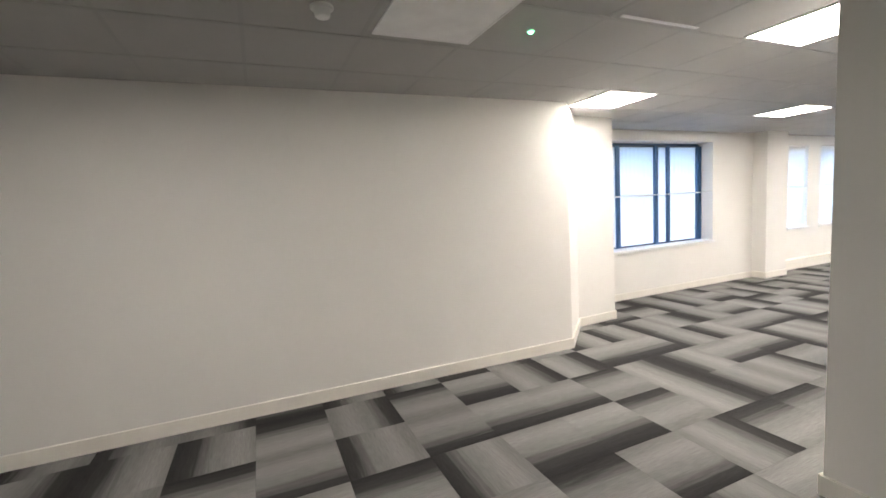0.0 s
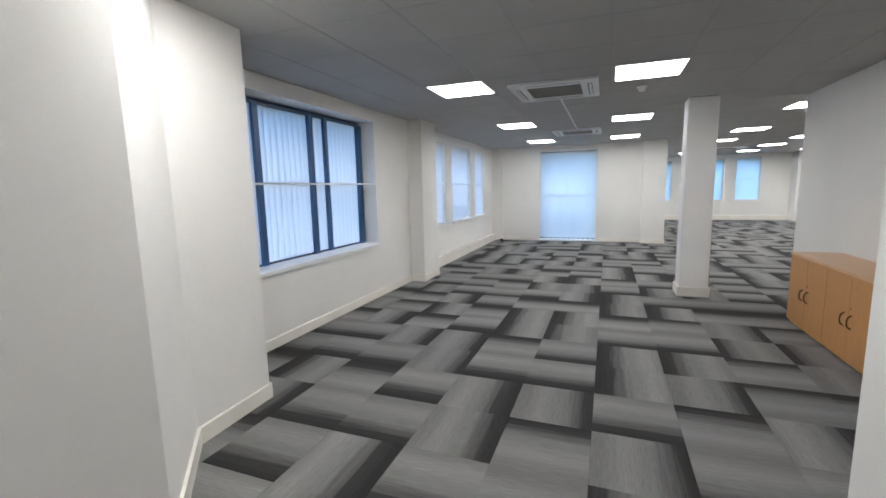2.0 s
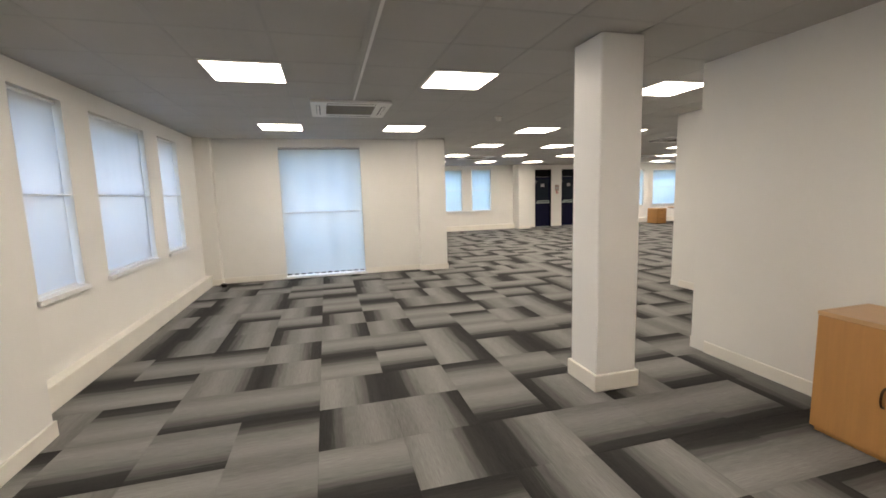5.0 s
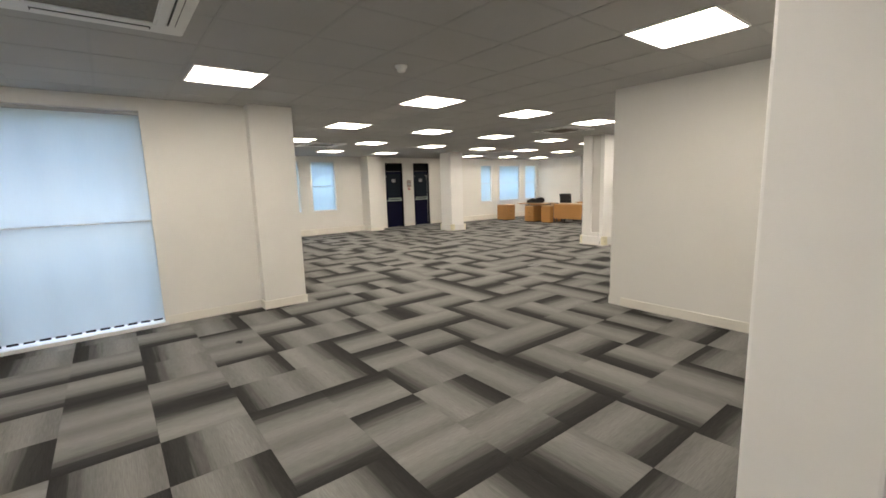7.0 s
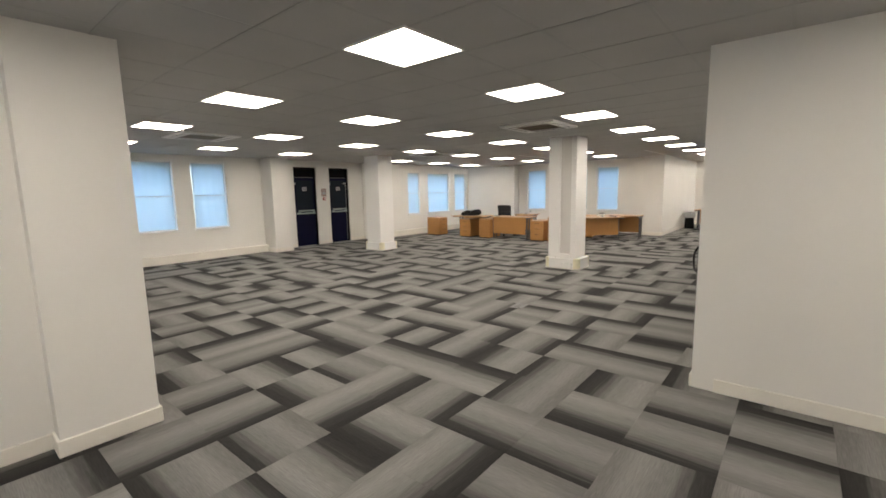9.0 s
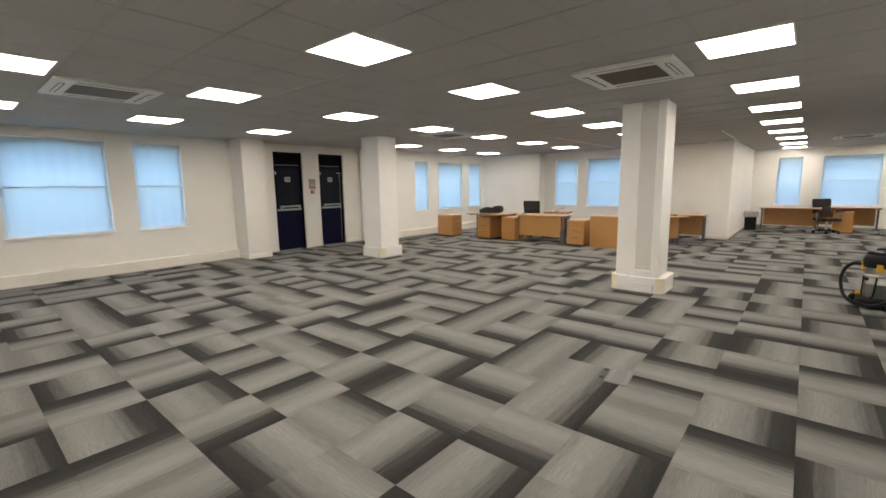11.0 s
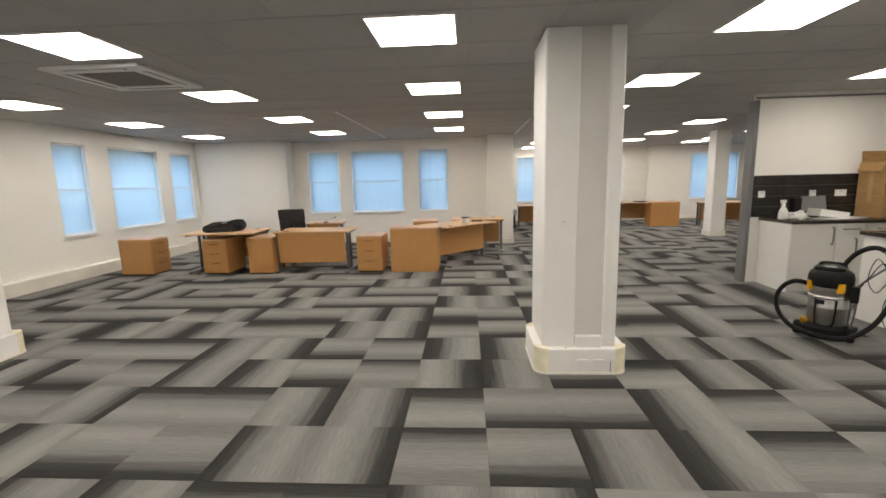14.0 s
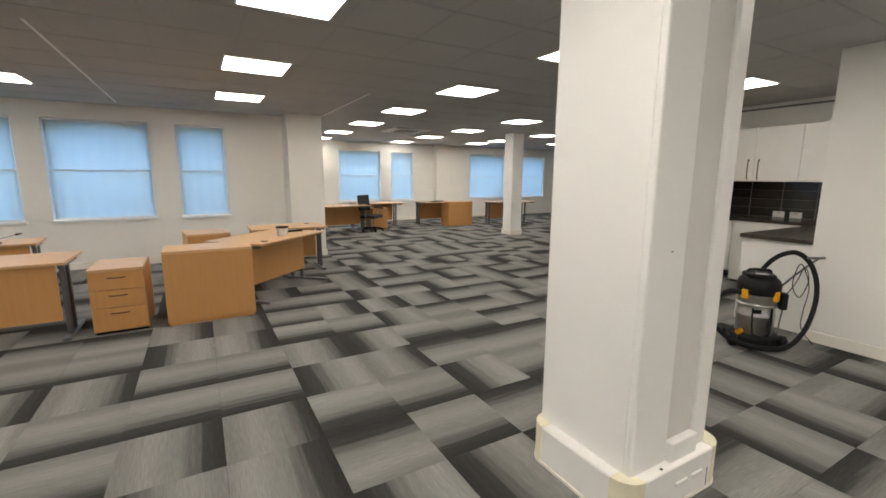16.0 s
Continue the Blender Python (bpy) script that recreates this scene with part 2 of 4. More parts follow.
def tube(points, r, sides=8, steps=6, bm=None):
    """A round hose through points, smoothed."""
    bm = bm or bmesh.new()
    pts = [Vector(p) for p in points]
    line = []
    for i in range(len(pts) - 1):
        a, b, c, d = pts[max(i - 1, 0)], pts[i], pts[i + 1], pts[min(i + 2, len(pts) - 1)]
        for k in range(steps):
            t = k / steps
            line.append(0.5 * (2 * b + (c - a) * t + (2 * a - 5 * b + 4 * c - d) * t * t + (3 * b - a - 3 * c + d) * t ** 3))
    line.append(pts[-1])
    rings, side = [], Vector((0.31, 0.17, 0.93))
    for i, p in enumerate(line):
        ahead = (line[min(i + 1, len(line) - 1)] - line[max(i - 1, 0)]).normalized()
        side = (side - ahead * side.dot(ahead)).normalized()
        up = ahead.cross(side)
        rings.append([bm.verts.new(p + r * (math.cos(2 * math.pi * k / sides) * side + math.sin(2 * math.pi * k / sides) * up)) for k in range(sides)])
    for a, b in zip(rings, rings[1:]):
        for k in range(sides):
            bm.faces.new((a[k], a[(k + 1) % sides], b[(k + 1) % sides], b[k]))
    bm.faces.new(rings[0][::-1])
    bm.faces.new(rings[-1])
    return bm


def lathe(profile, sides=24):
    """A solid turned round z from (radius, height) pairs."""
    bm = bmesh.new()
    rings = [[bm.verts.new((r * math.cos(2 * math.pi * k / sides), r * math.sin(2 * math.pi * k / sides), z)) for k in range(sides)] for r, z in profile]
    for a, b in zip(rings, rings[1:]):
        for k in range(sides):
            bm.faces.new((a[k], a[(k + 1) % sides], b[(k + 1) % sides], b[k]))
    bm.faces.new(rings[0][::-1])
    bm.faces.new(rings[-1])
    return bm


def prism(points, z0, z1, bevel=0.0):
    bm = bmesh.new()
    low, high = [bm.verts.new((x, y, z0)) for x, y in points], [bm.verts.new((x, y, z1)) for x, y in points]
    n = len(points)
    bm.faces.new(low[::-1])
    bm.faces.new(high)
    for k in range(n):
        bm.faces.new((low[k], low[(k + 1) % n], high[(k + 1) % n], high[k]))
    bmesh.ops.recalc_face_normals(bm, faces=bm.faces[:])
    if bevel:
        bmesh.ops.bevel(bm, geom=bm.edges[:], offset=bevel, segments=1, affect="EDGES", profile=0.5)
    return bm


def rounded(x0, y0, x1, y1, r, n=5):
    out = []
    for cx, cy, a in ((x1 - r, y1 - r, 0), (x0 + r, y1 - r, 90), (x0 + r, y0 + r, 180), (x1 - r, y0 + r, 270)):
        out += [(cx + r * math.cos(radians(a + 90 * k / n)), cy + r * math.sin(radians(a + 90 * k / n))) for k in range(n + 1)]
    return out


def ring(x0, y0, x1, y1, e, z0, z1, bevel=0.0, plane="xy"):
    """A flat rectangular frame in one piece, e wide."""
    bm = bmesh.new()
    rows = []
    for z in (z0, z1):
        for k in (0, e):
            rows.append([bm.verts.new((a, b, z)) for a, b in ((x0 + k, y0 + k), (x1 - k, y0 + k), (x1 - k, y1 - k), (x0 + k, y1 - k))])
    lo, li, ho, hi = rows
    for k in range(4):
        n = (k + 1) % 4
        for q in ((lo[k], lo[n], ho[n], ho[k]), (li[n], li[k], hi[k], hi[n]), (ho[k], ho[n], hi[n], hi[k]), (lo[n], lo[k], li[k], li[n])):
            bm.faces.new(q)
    if bevel:
        bmesh.ops.bevel(bm, geom=bm.edges[:], offset=bevel, segments=1, affect="EDGES", profile=0.5)
    if plane == "xz":
        for v in bm.verts:
            v.co = Vector((v.co.x, v.co.z, v.co.y))
        bmesh.ops.reverse_faces(bm, faces=bm.faces[:])
    return bm


def mesh_of(name, bm, material, smooth=False):
    me = bpy.data.meshes.new(name)
    bm.to_mesh(me)
    bm.free()
    me.materials.append(material)
    if smooth:
        for f in me.polygons:
            f.use_smooth = True
    return me


def part(name, bm, material, parent, label="", smooth=False):
    ob = new(name, mesh_of(name, bm, material, smooth))
    ob.parent = parent
    if label:
        tagged(ob, label)
    return ob


def thing(name, x, y, z, rz, label, category, group=""):
    ob = new(name)
    ob.matrix_basis = pose(x, y, z, 0, 0, rz)
    return tagged(ob, label, category, group)


def setting(name, bm, material, label, category="wall", smooth=False):
    return tagged(new(name, mesh_of(name, bm, material, smooth)), label, category, kind="structure")


# ---- structure ----
CEILING_Z = 2.55
SKIRT = []


def wall_x(name, face, out, x0, x1, holes=(), top=CEILING_Z, label="off-white painted plaster wall", skirt=True):
    """A wall along x with its room face at y=face, going out by the signed thickness; holes: x0, x1, z0, z1."""
    bm, at = bmesh.new(), x0
    for a, b, z0, z1 in sorted(holes):
        add_box(bm, at, face, 0, a, face + out, top)
        if z0 > 0:
            add_box(bm, a, face, 0, b, face + out, z0)
        add_box(bm, a, face, z1, b, face + out, top)
        at = b
    add_box(bm, at, face, 0, x1, face + out, top)
    if skirt:
        side = -1 if out > 0 else 1
        at = x0
        for a, b, z0, z1 in sorted(h for h in holes if h[2] < 0.1) + [(x1, x1, 0, 0)]:
            SKIRT.append((at, face, 0, a, face + side * 0.016, 0.105))
            at = b
    return setting(name, bm, WALL, label)


def wall_y(name, face, out, y0, y1, holes=(), top=CEILING_Z, label="off-white painted plaster wall", skirt=True):
    bm, at = bmesh.new(), y0
    for a, b, z0, z1 in sorted(holes):
        add_box(bm, face, at, 0, face + out, a, top)
        if z0 > 0:
            add_box(bm, face, a, 0, face + out, b, z0)
        add_box(bm, face, a, z1, face + out, b, top)
        at = b
    add_box(bm, face, at, 0, face + out, y1, top)
    if skirt:
        side = -1 if out > 0 else 1
        at = y0
        for a, b, z0, z1 in sorted(h for h in holes if h[2] < 0.1) + [(y1, y1, 0, 0)]:
            SKIRT.append((face, at, 0, face + side * 0.016, a, 0.103))
            at = b
    return setting(name, bm, WALL, label)


N1 = [(4.44, 6.69, 0.745, 2.395)]
N2 = [(8.97, 9.62, 0.78, 2.37), (10.05, 11.33, 0.78, 2.37), (11.76, 12.52, 0.78, 2.37)]
EA = [(2.26, 3.71, 0.03, 2.41)]
EB = [(-0.45, 0.30, 0.76, 2.40), (-2.28, -0.88, 0.76, 2.40), (-3.49, -2.68, 0.76, 2.40)]
DOORS = [(-6.20, -5.44, 0.0, 2.36), (-7.42, -6.67, 0.0, 2.36)]
EC = [(-10.47, -9.85, 0.74, 2.28), (-12.23, -10.95, 0.74, 2.28), (-13.36, -12.62, 0.74, 2.28)]
SA = [(17.60, 18.38, 0.77, 2.31), (15.96, 17.28, 0.77, 2.31), (14.86, 15.59, 0.77, 2.31)]
SB = [(11.95, 12.62, 0.68, 2.28), (10.10, 11.48, 0.68, 2.28), (8.92, 9.72, 0.68, 2.28), (5.0, 6.6, 0.68, 2.28), (3.0, 4.5, 0.68, 2.28)]

wall_x("wall_north_window", 4.95, 0.32, 3.80, 7.75, N1)
wall_x("wall_north_windows", 5.04, 0.22, 8.35, 13.50, N2, skirt=False)
wall_y("wall_east_blind", 13.50, 0.30, 1.18, 5.26, EA)
wall_x("wall_north_office", 0.68, 0.30, 13.90, 21.40, skirt=False)
wall_y("wall_east_windows", 21.40, 0.22, -4.45, 0.97, EB, skirt=False)
wall_y("wall_east_doors", 21.40, 0.30, -8.00, -4.95, DOORS)
wall_y("wall_southeast_windows", 21.05, 0.22, -13.55, -8.00, EC, skirt=False)
wall_x("wall_south_blank", -13.55, -0.62, 18.77, 21.35)
wall_x("wall_south_windows", -13.95, -0.22, 13.90, 18.77, SA)
wall_y("wall_annex_east", 13.30, 0.30, -18.80, -14.30)
wall_x("wall_annex_south", -18.80, -0.22, 1.75, 13.60, SB)
wall_y("wall_annex_west", 2.00, -0.25, -18.80, -9.42)
wall_x("wall_kitchen", -9.30, -0.12, 2.00, 10.50, skirt=False)
# unseen wall, added to keep daylight out of the open core
wall_y("wall_core_west", 2.00, -0.20, -9.42, -2.80, skirt=False)
wall_y("wall_kitchen_back", 7.95, -0.20, -9.30, -7.05, skirt=False)
wall_x("wall_kitchen_side", -7.05, 0.15, 7.95, 10.37, skirt=False)
wall_y("wall_core_east", 10.52, -0.15, -7.05, -2.15)
wall_x("wall_core_north", -2.15, -0.15, 8.31, 10.37)
wall_y("wall_core_step", 8.31, -0.15, -2.30, -0.31)
wall_x("wall_cupboard", -0.31, -0.15, 3.00, 8.16)
wall_x("wall_lobby_south", -2.60, -0.2, -4.20, 2.16)
wall_y("wall_lobby_west", -4.00, -0.2, -2.60, 3.76)
setting("wall_lobby_stub", prism([(2.16, -2.8), (3.2, -2.8), (3.2, 1.20), (2.16, 1.27)], 0, CEILING_Z), WALL, "off-white painted partition end in shade")
setting("wall_lobby_north", prism([(-4.0, 3.80), (2.60, 3.68), (3.18, 4.24), (3.80, 4.27), (3.80, 5.25), (-4.0, 5.25)], 0, CEILING_Z), WALL, "off-white plaster wall with an angled corner")
setting("wall_east_return", boxes((21.052, -8.25, 0, 21.70, -8.002, CEILING_Z)), WALL, "off-white painted plaster wall return")
setting("pier_north", boxes((7.75, 4.72, 0, 8.35, 5.34, CEILING_Z)), WALL, "off-white painted pier between windows", "pier")
setting("pier_corner", boxes((13.36, 4.78, 0, 13.50, 5.04, CEILING_Z)), WALL, "off-white painted corner pier", "pier")
setting("pier_east", boxes((13.33, 0.65, 0, 13.90, 1.18, CEILING_Z)), WALL, "off-white painted pier ending the wall", "pier")
setting("pier_doors", boxes((20.85, -4.95, 0, 21.70, -4.45, CEILING_Z)), WALL, "off-white painted pier beside dark doors", "pier")
setting("pier_south", boxes((13.30, -14.30, 0, 13.90, -13.42, CEILING_Z)), WALL, "off-white painted pier beside windows", "pier")
setting("pier_annex", boxes((7.6, -18.8, 0, 8.1, -18.6, CEILING_Z)), WALL, "off-white painted pier between windows", "pier")

for x0, y0, x1, y1 in ((7.734, 4.704, 8.366, 5.0), (13.344, 4.764, 13.5, 5.0), (13.314, 0.634, 13.9, 1.196), (20.834, -4.966, 21.5, -4.434),
                       (13.284, -14.30, 13.916, -13.404), (18.754, -13.94, 18.77, -13.53), (7.584, -18.8, 8.116, -18.584)):
    SKIRT.append((x0, y0, 0, x1, y1, 0.108))


def skirting_run(pts, h=0.105, d=0.018):
    bm = bmesh.new()
    for (ax, ay), (bx, by) in zip(pts, pts[1:]):
        a, b = Vector((ax, ay, 0)), Vector((bx, by, 0))
        m = Matrix.Translation((a + b) / 2 + Vector((0, 0, h / 2))) @ Matrix.Rotation(math.atan2(by - ay, bx - ax), 4, "Z") @ Matrix.Diagonal(((b - a).length + d, 2 * d, h, 1))
        bmesh.ops.create_cube(bm, size=1, matrix=m)
    return bm


setting("baseboard", boxes(*SKIRT, bevel=0.004), TRIM, "cream gloss-painted skirting board", "skirting")
setting("baseboard_lobby", skirting_run([(-4.0, 3.80), (2.60, 3.68), (3.18, 4.24), (3.80, 4.27), (3.80, 4.95)]), TRIM, "cream gloss-painted skirting board", "skirting")
setting("baseboard_stub", skirting_run([(2.16, -2.6), (2.16, 1.27), (3.2, 1.20), (3.2, -0.3)]), TRIM, "cream gloss-painted skirting board", "skirting")
setting("trunking_north", boxes((8.35, 4.93, 0, 13.40, 5.04, 0.19), bevel=0.004), TRIM, "white boxed trunking along the wall foot", "trunking")
setting("trunking_east", boxes((21.26, -4.45, 0, 21.40, 0.68, 0.19), bevel=0.004), TRIM, "white boxed trunking along the wall foot", "trunking")
setting("trunking_southeast", boxes((20.90, -13.55, 0, 21.05, -8.00, 0.2), bevel=0.004), TRIM, "white boxed trunking along the wall foot", "trunking")
setting("trim_wall_end", boxes((10.50, -9.44, 0, 10.55, -9.28, 2.46), (7.965, -9.30, 2.472, 10.55, -9.285, 2.498), bevel=0.002), STRIP_GREY, "grey metal trim on the partition end", "trim")

# ceiling: slab with bars on its underside
PLAN = [(-4.3, 0.97, 13.78, 5.25), (-4.3, -2.8, 21.61, 0.97), (1.80, -8.0, 21.61, -2.8), (1.80, -14.16, 21.26, -8.0), (1.80, -19.01, 13.58, -14.16)]
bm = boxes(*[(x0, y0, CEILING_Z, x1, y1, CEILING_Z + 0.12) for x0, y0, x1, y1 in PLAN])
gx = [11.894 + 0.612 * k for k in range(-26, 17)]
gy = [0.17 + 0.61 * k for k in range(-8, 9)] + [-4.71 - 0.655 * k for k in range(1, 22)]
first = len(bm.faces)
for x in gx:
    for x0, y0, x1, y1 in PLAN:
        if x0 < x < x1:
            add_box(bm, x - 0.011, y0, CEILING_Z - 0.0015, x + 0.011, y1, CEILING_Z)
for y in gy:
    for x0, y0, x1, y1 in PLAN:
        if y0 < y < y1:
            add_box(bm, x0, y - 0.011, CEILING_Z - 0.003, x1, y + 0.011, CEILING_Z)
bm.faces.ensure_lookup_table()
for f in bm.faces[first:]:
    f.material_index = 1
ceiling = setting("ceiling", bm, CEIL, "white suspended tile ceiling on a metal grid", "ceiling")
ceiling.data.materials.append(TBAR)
# added white strips paint the light streaks that some ceiling bars reflect
setting("ceiling_strip_office", boxes((16.285, -13.6, CEILING_Z - 0.006, 16.307, -9.6, CEILING_Z)), WHITE_FRAME, "white strip standing for light caught by a ceiling bar", "ceiling bar")
setting("ceiling_strip_column", boxes((13.25, -14.1, CEILING_Z - 0.006, 13.27, -11.0, CEILING_Z)), WHITE_FRAME, "white strip standing for light caught by a ceiling bar", "ceiling bar")
setting("ceiling_strip_bay", boxes((7.05, 2.55, CEILING_Z - 0.006, 10.2, 2.572, CEILING_Z)), WHITE_FRAME, "white strip standing for light caught by a ceiling bar", "ceiling bar")
setting("ceiling_strip_lobby", boxes((1.55, 1.94, CEILING_Z - 0.006, 2.15, 1.962, CEILING_Z)), WHITE_FRAME, "white strip standing for light caught by a ceiling bar", "ceiling bar")


# ---- columns ----
def square_column(x, y, half, label):
    c = thing("column", x, y, 0, 0, label, "column")
    part("shaft", boxes((-half, -half, 0, half, half, CEILING_Z), bevel=0.012, seg=2), COLUMN, c)
    b = half + 0.02
    part("base", boxes((-b, -b, 0, b, b, 0.13), bevel=0.008, seg=2), TRIM, c, "cream skirting round the column foot")
    return c


square_column(7.97, 0.90, 0.17, "slim square white painted column with skirting")
square_column(8.25, -14.2, 0.17, "slim white painted column in the far office")


def boxed_column(x, y, duct):
    """Wide column with a boxed-in corner, a duct up its side and a rounded low plinth."""
    c = thing("column", x, y, 0, 0, "wide white boxed column on a white plinth with yellowed corners", "column", "boxed office columns")
    if duct:
        part("shaft", boxes((-0.275, -0.295, 0.2, 0.270, 0.225, CEILING_Z), bevel=0.01, seg=2), COLUMN, c)
        part("front_casing", boxes((0.024, 0.22, 0.2, 0.272, 0.258, CEILING_Z), bevel=0.012, seg=2), COLUMN, c, "white painted casing board")
        part("side_casing", boxes((-0.288, 0.12, 0.2, -0.185, 0.256, CEILING_Z), bevel=0.012, seg=2), COLUMN, c, "white painted casing board")
        part("cable_duct", boxes((-0.195, 0.215, 0.2, 0.040, 0.236, CEILING_Z)), DUCT, c, "pale grey plastic cable duct")
        part("cover_plate", boxes((-0.178, 0.237, 0.19, 0.020, 0.280, 0.297), bevel=0.005), COLUMN, c, "pale cover plate at the duct's foot")
        part("screw", boxes((0.12, 0.258, 1.18, 0.13, 0.260, 1.185), (0.09, 0.28, 0.204, 0.10, 0.29, 0.209)), BRONZE, c)
    else:
        part("shaft", boxes((-0.28, -0.265, 0.2, 0.275, 0.25, CEILING_Z), bevel=0.012, seg=2), COLUMN, c)
    part("plinth", prism(rounded(-0.374, -0.318, 0.332, 0.305, 0.10, 8), 0.012, 0.205, bevel=0.006), COLUMN, c, "white plinth with rounded corners", smooth=False)
    part("plinth_foot", prism(rounded(-0.380, -0.324, 0.338, 0.311, 0.105, 8), 0, 0.014), TRIM, c)
    for quarter, (cx, cy) in enumerate(((0.232, 0.205), (-0.274, 0.205), (-0.274, -0.218), (0.232, -0.218))):
        arc = [(cx + 0.1025 * math.cos(radians(90 * quarter + 11.25 * k)), cy + 0.1025 * math.sin(radians(90 * quarter + 11.25 * k))) for k in range(9)]
        part("corner_cap", prism([(cx, cy)] + arc, 0.004, 0.208), YELLOWED, c, "yellowed rounded plinth corner cap")
    part("socket", boxes((-0.19, 0.303, 0.10, -0.108, 0.315, 0.122), (-0.075, 0.303, 0.10, 0.012, 0.315, 0.122), bevel=0.003), PAPER, c, "white flush socket plates")
    part("board_joint", boxes((-0.245, 0.304, 0.015, -0.239, 0.3062, 0.11)), STRIP_GREY, c, "dark open joint in the plinth board")
    return c


boxed_column(13.535, -6.66, True)
boxed_column(18.95, -6.53, False)


# ---- windows and blinds ----
def window_x(name, hole, face, depth, dark=False, arched=False):
    """A window in a wall along x. depth: signed way from the room face to the frame."""
    x0, x1, z0, z1 = hole
    w, h, s = x1 - x0, z1 - z0, 1 if depth > 0 else -1
    win = new(name)
    win.matrix_basis = pose((x0 + x1) / 2, face + depth, z0, 0, 0, 0 if s > 0 else 180)
    fill_window(win, w, h, abs(depth), dark, arched)
    return win


def window_y(name, hole, face, depth, dark=False, arched=False):
    y0, y1, z0, z1 = hole
    win = new(name)
    win.matrix_basis = pose(face + depth, (y0 + y1) / 2, z0, 0, 0, -90 if depth > 0 else 90)
    fill_window(win, y1 - y0, z1 - z0, abs(depth), dark, arched)
    return win


def fill_window(win, w, h, depth, dark, arched=False):
    """Parts of a window: +y is outdoors, the sill reaches back to the room at y=-depth."""
    fm = WINDOW_NAVY if dark else WHITE_FRAME
    tagged(win, "dark framed window with a pleated translucent blind" if dark else "white sash window behind a drawn translucent blind", "window", kind="structure")
    e, fy = 0.05, 0.05
    part("window_frame", ring(-w / 2, 0, w / 2, h, e, 0, fy, 0.003, "xz"), fm, win)
    part("meeting_rail", boxes((-w / 2 + e, 0.005, h * 0.50, w / 2 - e, fy - 0.005, h * 0.50 + 0.04), bevel=0.003), WHITE_FRAME if not dark else GREY_PLASTIC, win)
    for k, (a, b) in enumerate(((e, h * 0.5), (h * 0.5 + 0.04, h - e))):
        g = part("pane", boxes((-w / 2 + e, 0.022, a, w / 2 - e, 0.026, b)), GLASS, win, "clear glass pane")
        g.visible_shadow = False
    if arched:
        # the glass ends in a flat arch: two corner pieces close the frame's top
        iw, top, rise = w / 2 - e, h - e, 0.07 * w
        for side in (-1, 1):
            bm = bmesh.new()
            n = 8
            arc = [(iw * k / n, top - rise * (k / n) ** 2) for k in range(n + 1)]
            ring_pts = [(iw, top), (0.0, top)] + arc[1:]
            low = [bm.verts.new((side * x, 0.008, z)) for x, z in ring_pts]
            high = [bm.verts.new((side * x, 0.042, z)) for x, z in ring_pts]
            bm.faces.new(low)
            bm.faces.new(high[::-1])
            for p in range(len(low)):
                r = (p + 1) % len(low)
                bm.faces.new((low[p], high[p], high[r], low[r]))
            bmesh.ops.recalc_face_normals(bm, faces=bm.faces[:])
            part("arch_corner", bm, WHITE_FRAME, win, "white corner piece of an arched head")
    part("guard_bar", rod((-w / 2, -depth + 0.018, h * 0.5), (w / 2, -depth + 0.018, h * 0.5), 0.009, 10), WHITE_FRAME, win, "thin white bar across the opening")
    if depth > 0.05:
        part("window_sill", boxes((-w / 2 - 0.03, -depth - 0.035, -0.03, w / 2 + 0.03, -depth, 0.012), (-w / 2 + 0.001, -depth, 0.0, w / 2 - 0.001, -0.002, 0.012), bevel=0.003), WHITE_FRAME, win)


def blind(name, m, w, h, group, plain=True, smooth=True, pitch=0.085):
    """Vertical blind: a head rail and hanging slats that overlap, seen as soft pleats."""
    b = new(name)
    b.matrix_basis = m
    tagged(b, "closed white translucent vertical blind in a window" if plain else "white pleated vertical blind with dark rail clips", "blind", group)
    part("head_rail", boxes((-w / 2, -0.02, h - 0.035, w / 2, 0.02, h), bevel=0.003), WHITE_FRAME if plain else GREY_PLASTIC if smooth else DARK_FRAME, b, "slim blind head rail")
    n = max(4, round(w / pitch))
    bm = bmesh.new()
    if smooth:
        # wide slats turned flush read as one cloth with soft bands
        m_cols = [[bm.verts.new((-w / 2 + w * k / 60, 0.008 * math.sin(k * 0.42) + 0.004 * math.sin(k * 0.17 + 1), z)) for k in range(61)] for z in (0.02, h * 0.5, h - 0.035)]
        for lo, hi in zip(m_cols, m_cols[1:]):
            for k in range(60):
                bm.faces.new((lo[k], lo[k + 1], hi[k + 1], hi[k]))
        bmesh.ops.solidify(bm, geom=bm.faces[:], thickness=0.0008)
        part("cloth", bm, WIDE_SLAT, b, smooth=True)
    else:
        s = w / n * 0.53
        cols = []
        for z in (0.02, h - 0.035):
            cols.append([bm.verts.new((s * (2 * k / 4 - 1), 0.014 * math.cos(math.pi * (k / 4 - 0.5)) - 0.005 * k / 4, z)) for k in range(5)])
        for k in range(4):
            bm.faces.new((cols[0][k], cols[0][k + 1], cols[1][k + 1], cols[1][k]))
        bmesh.ops.solidify(bm, geom=bm.faces[:], thickness=0.0008)
        me = mesh_of("slat", bm, PLEATED, True)
        for k in range(n):
            sl = new("slat", me)
            sl.parent = b
            sl.matrix_basis = pose((k + 0.5) * w / n - w / 2, 0.0015 * (k % 2), 0, 0, 0, 0)
    weight = mesh_of("slat_weight", boxes((-pitch * 0.4, -0.005, 0.0, pitch * 0.3, 0.005, 0.022)), WHITE_FRAME if plain else BLACK)
    for k in range(n):
        sw = new("slat_weight", weight)
        sw.parent = b
        sw.matrix_basis = pose((k + 0.5) * w / n - w / 2, 0, 0)
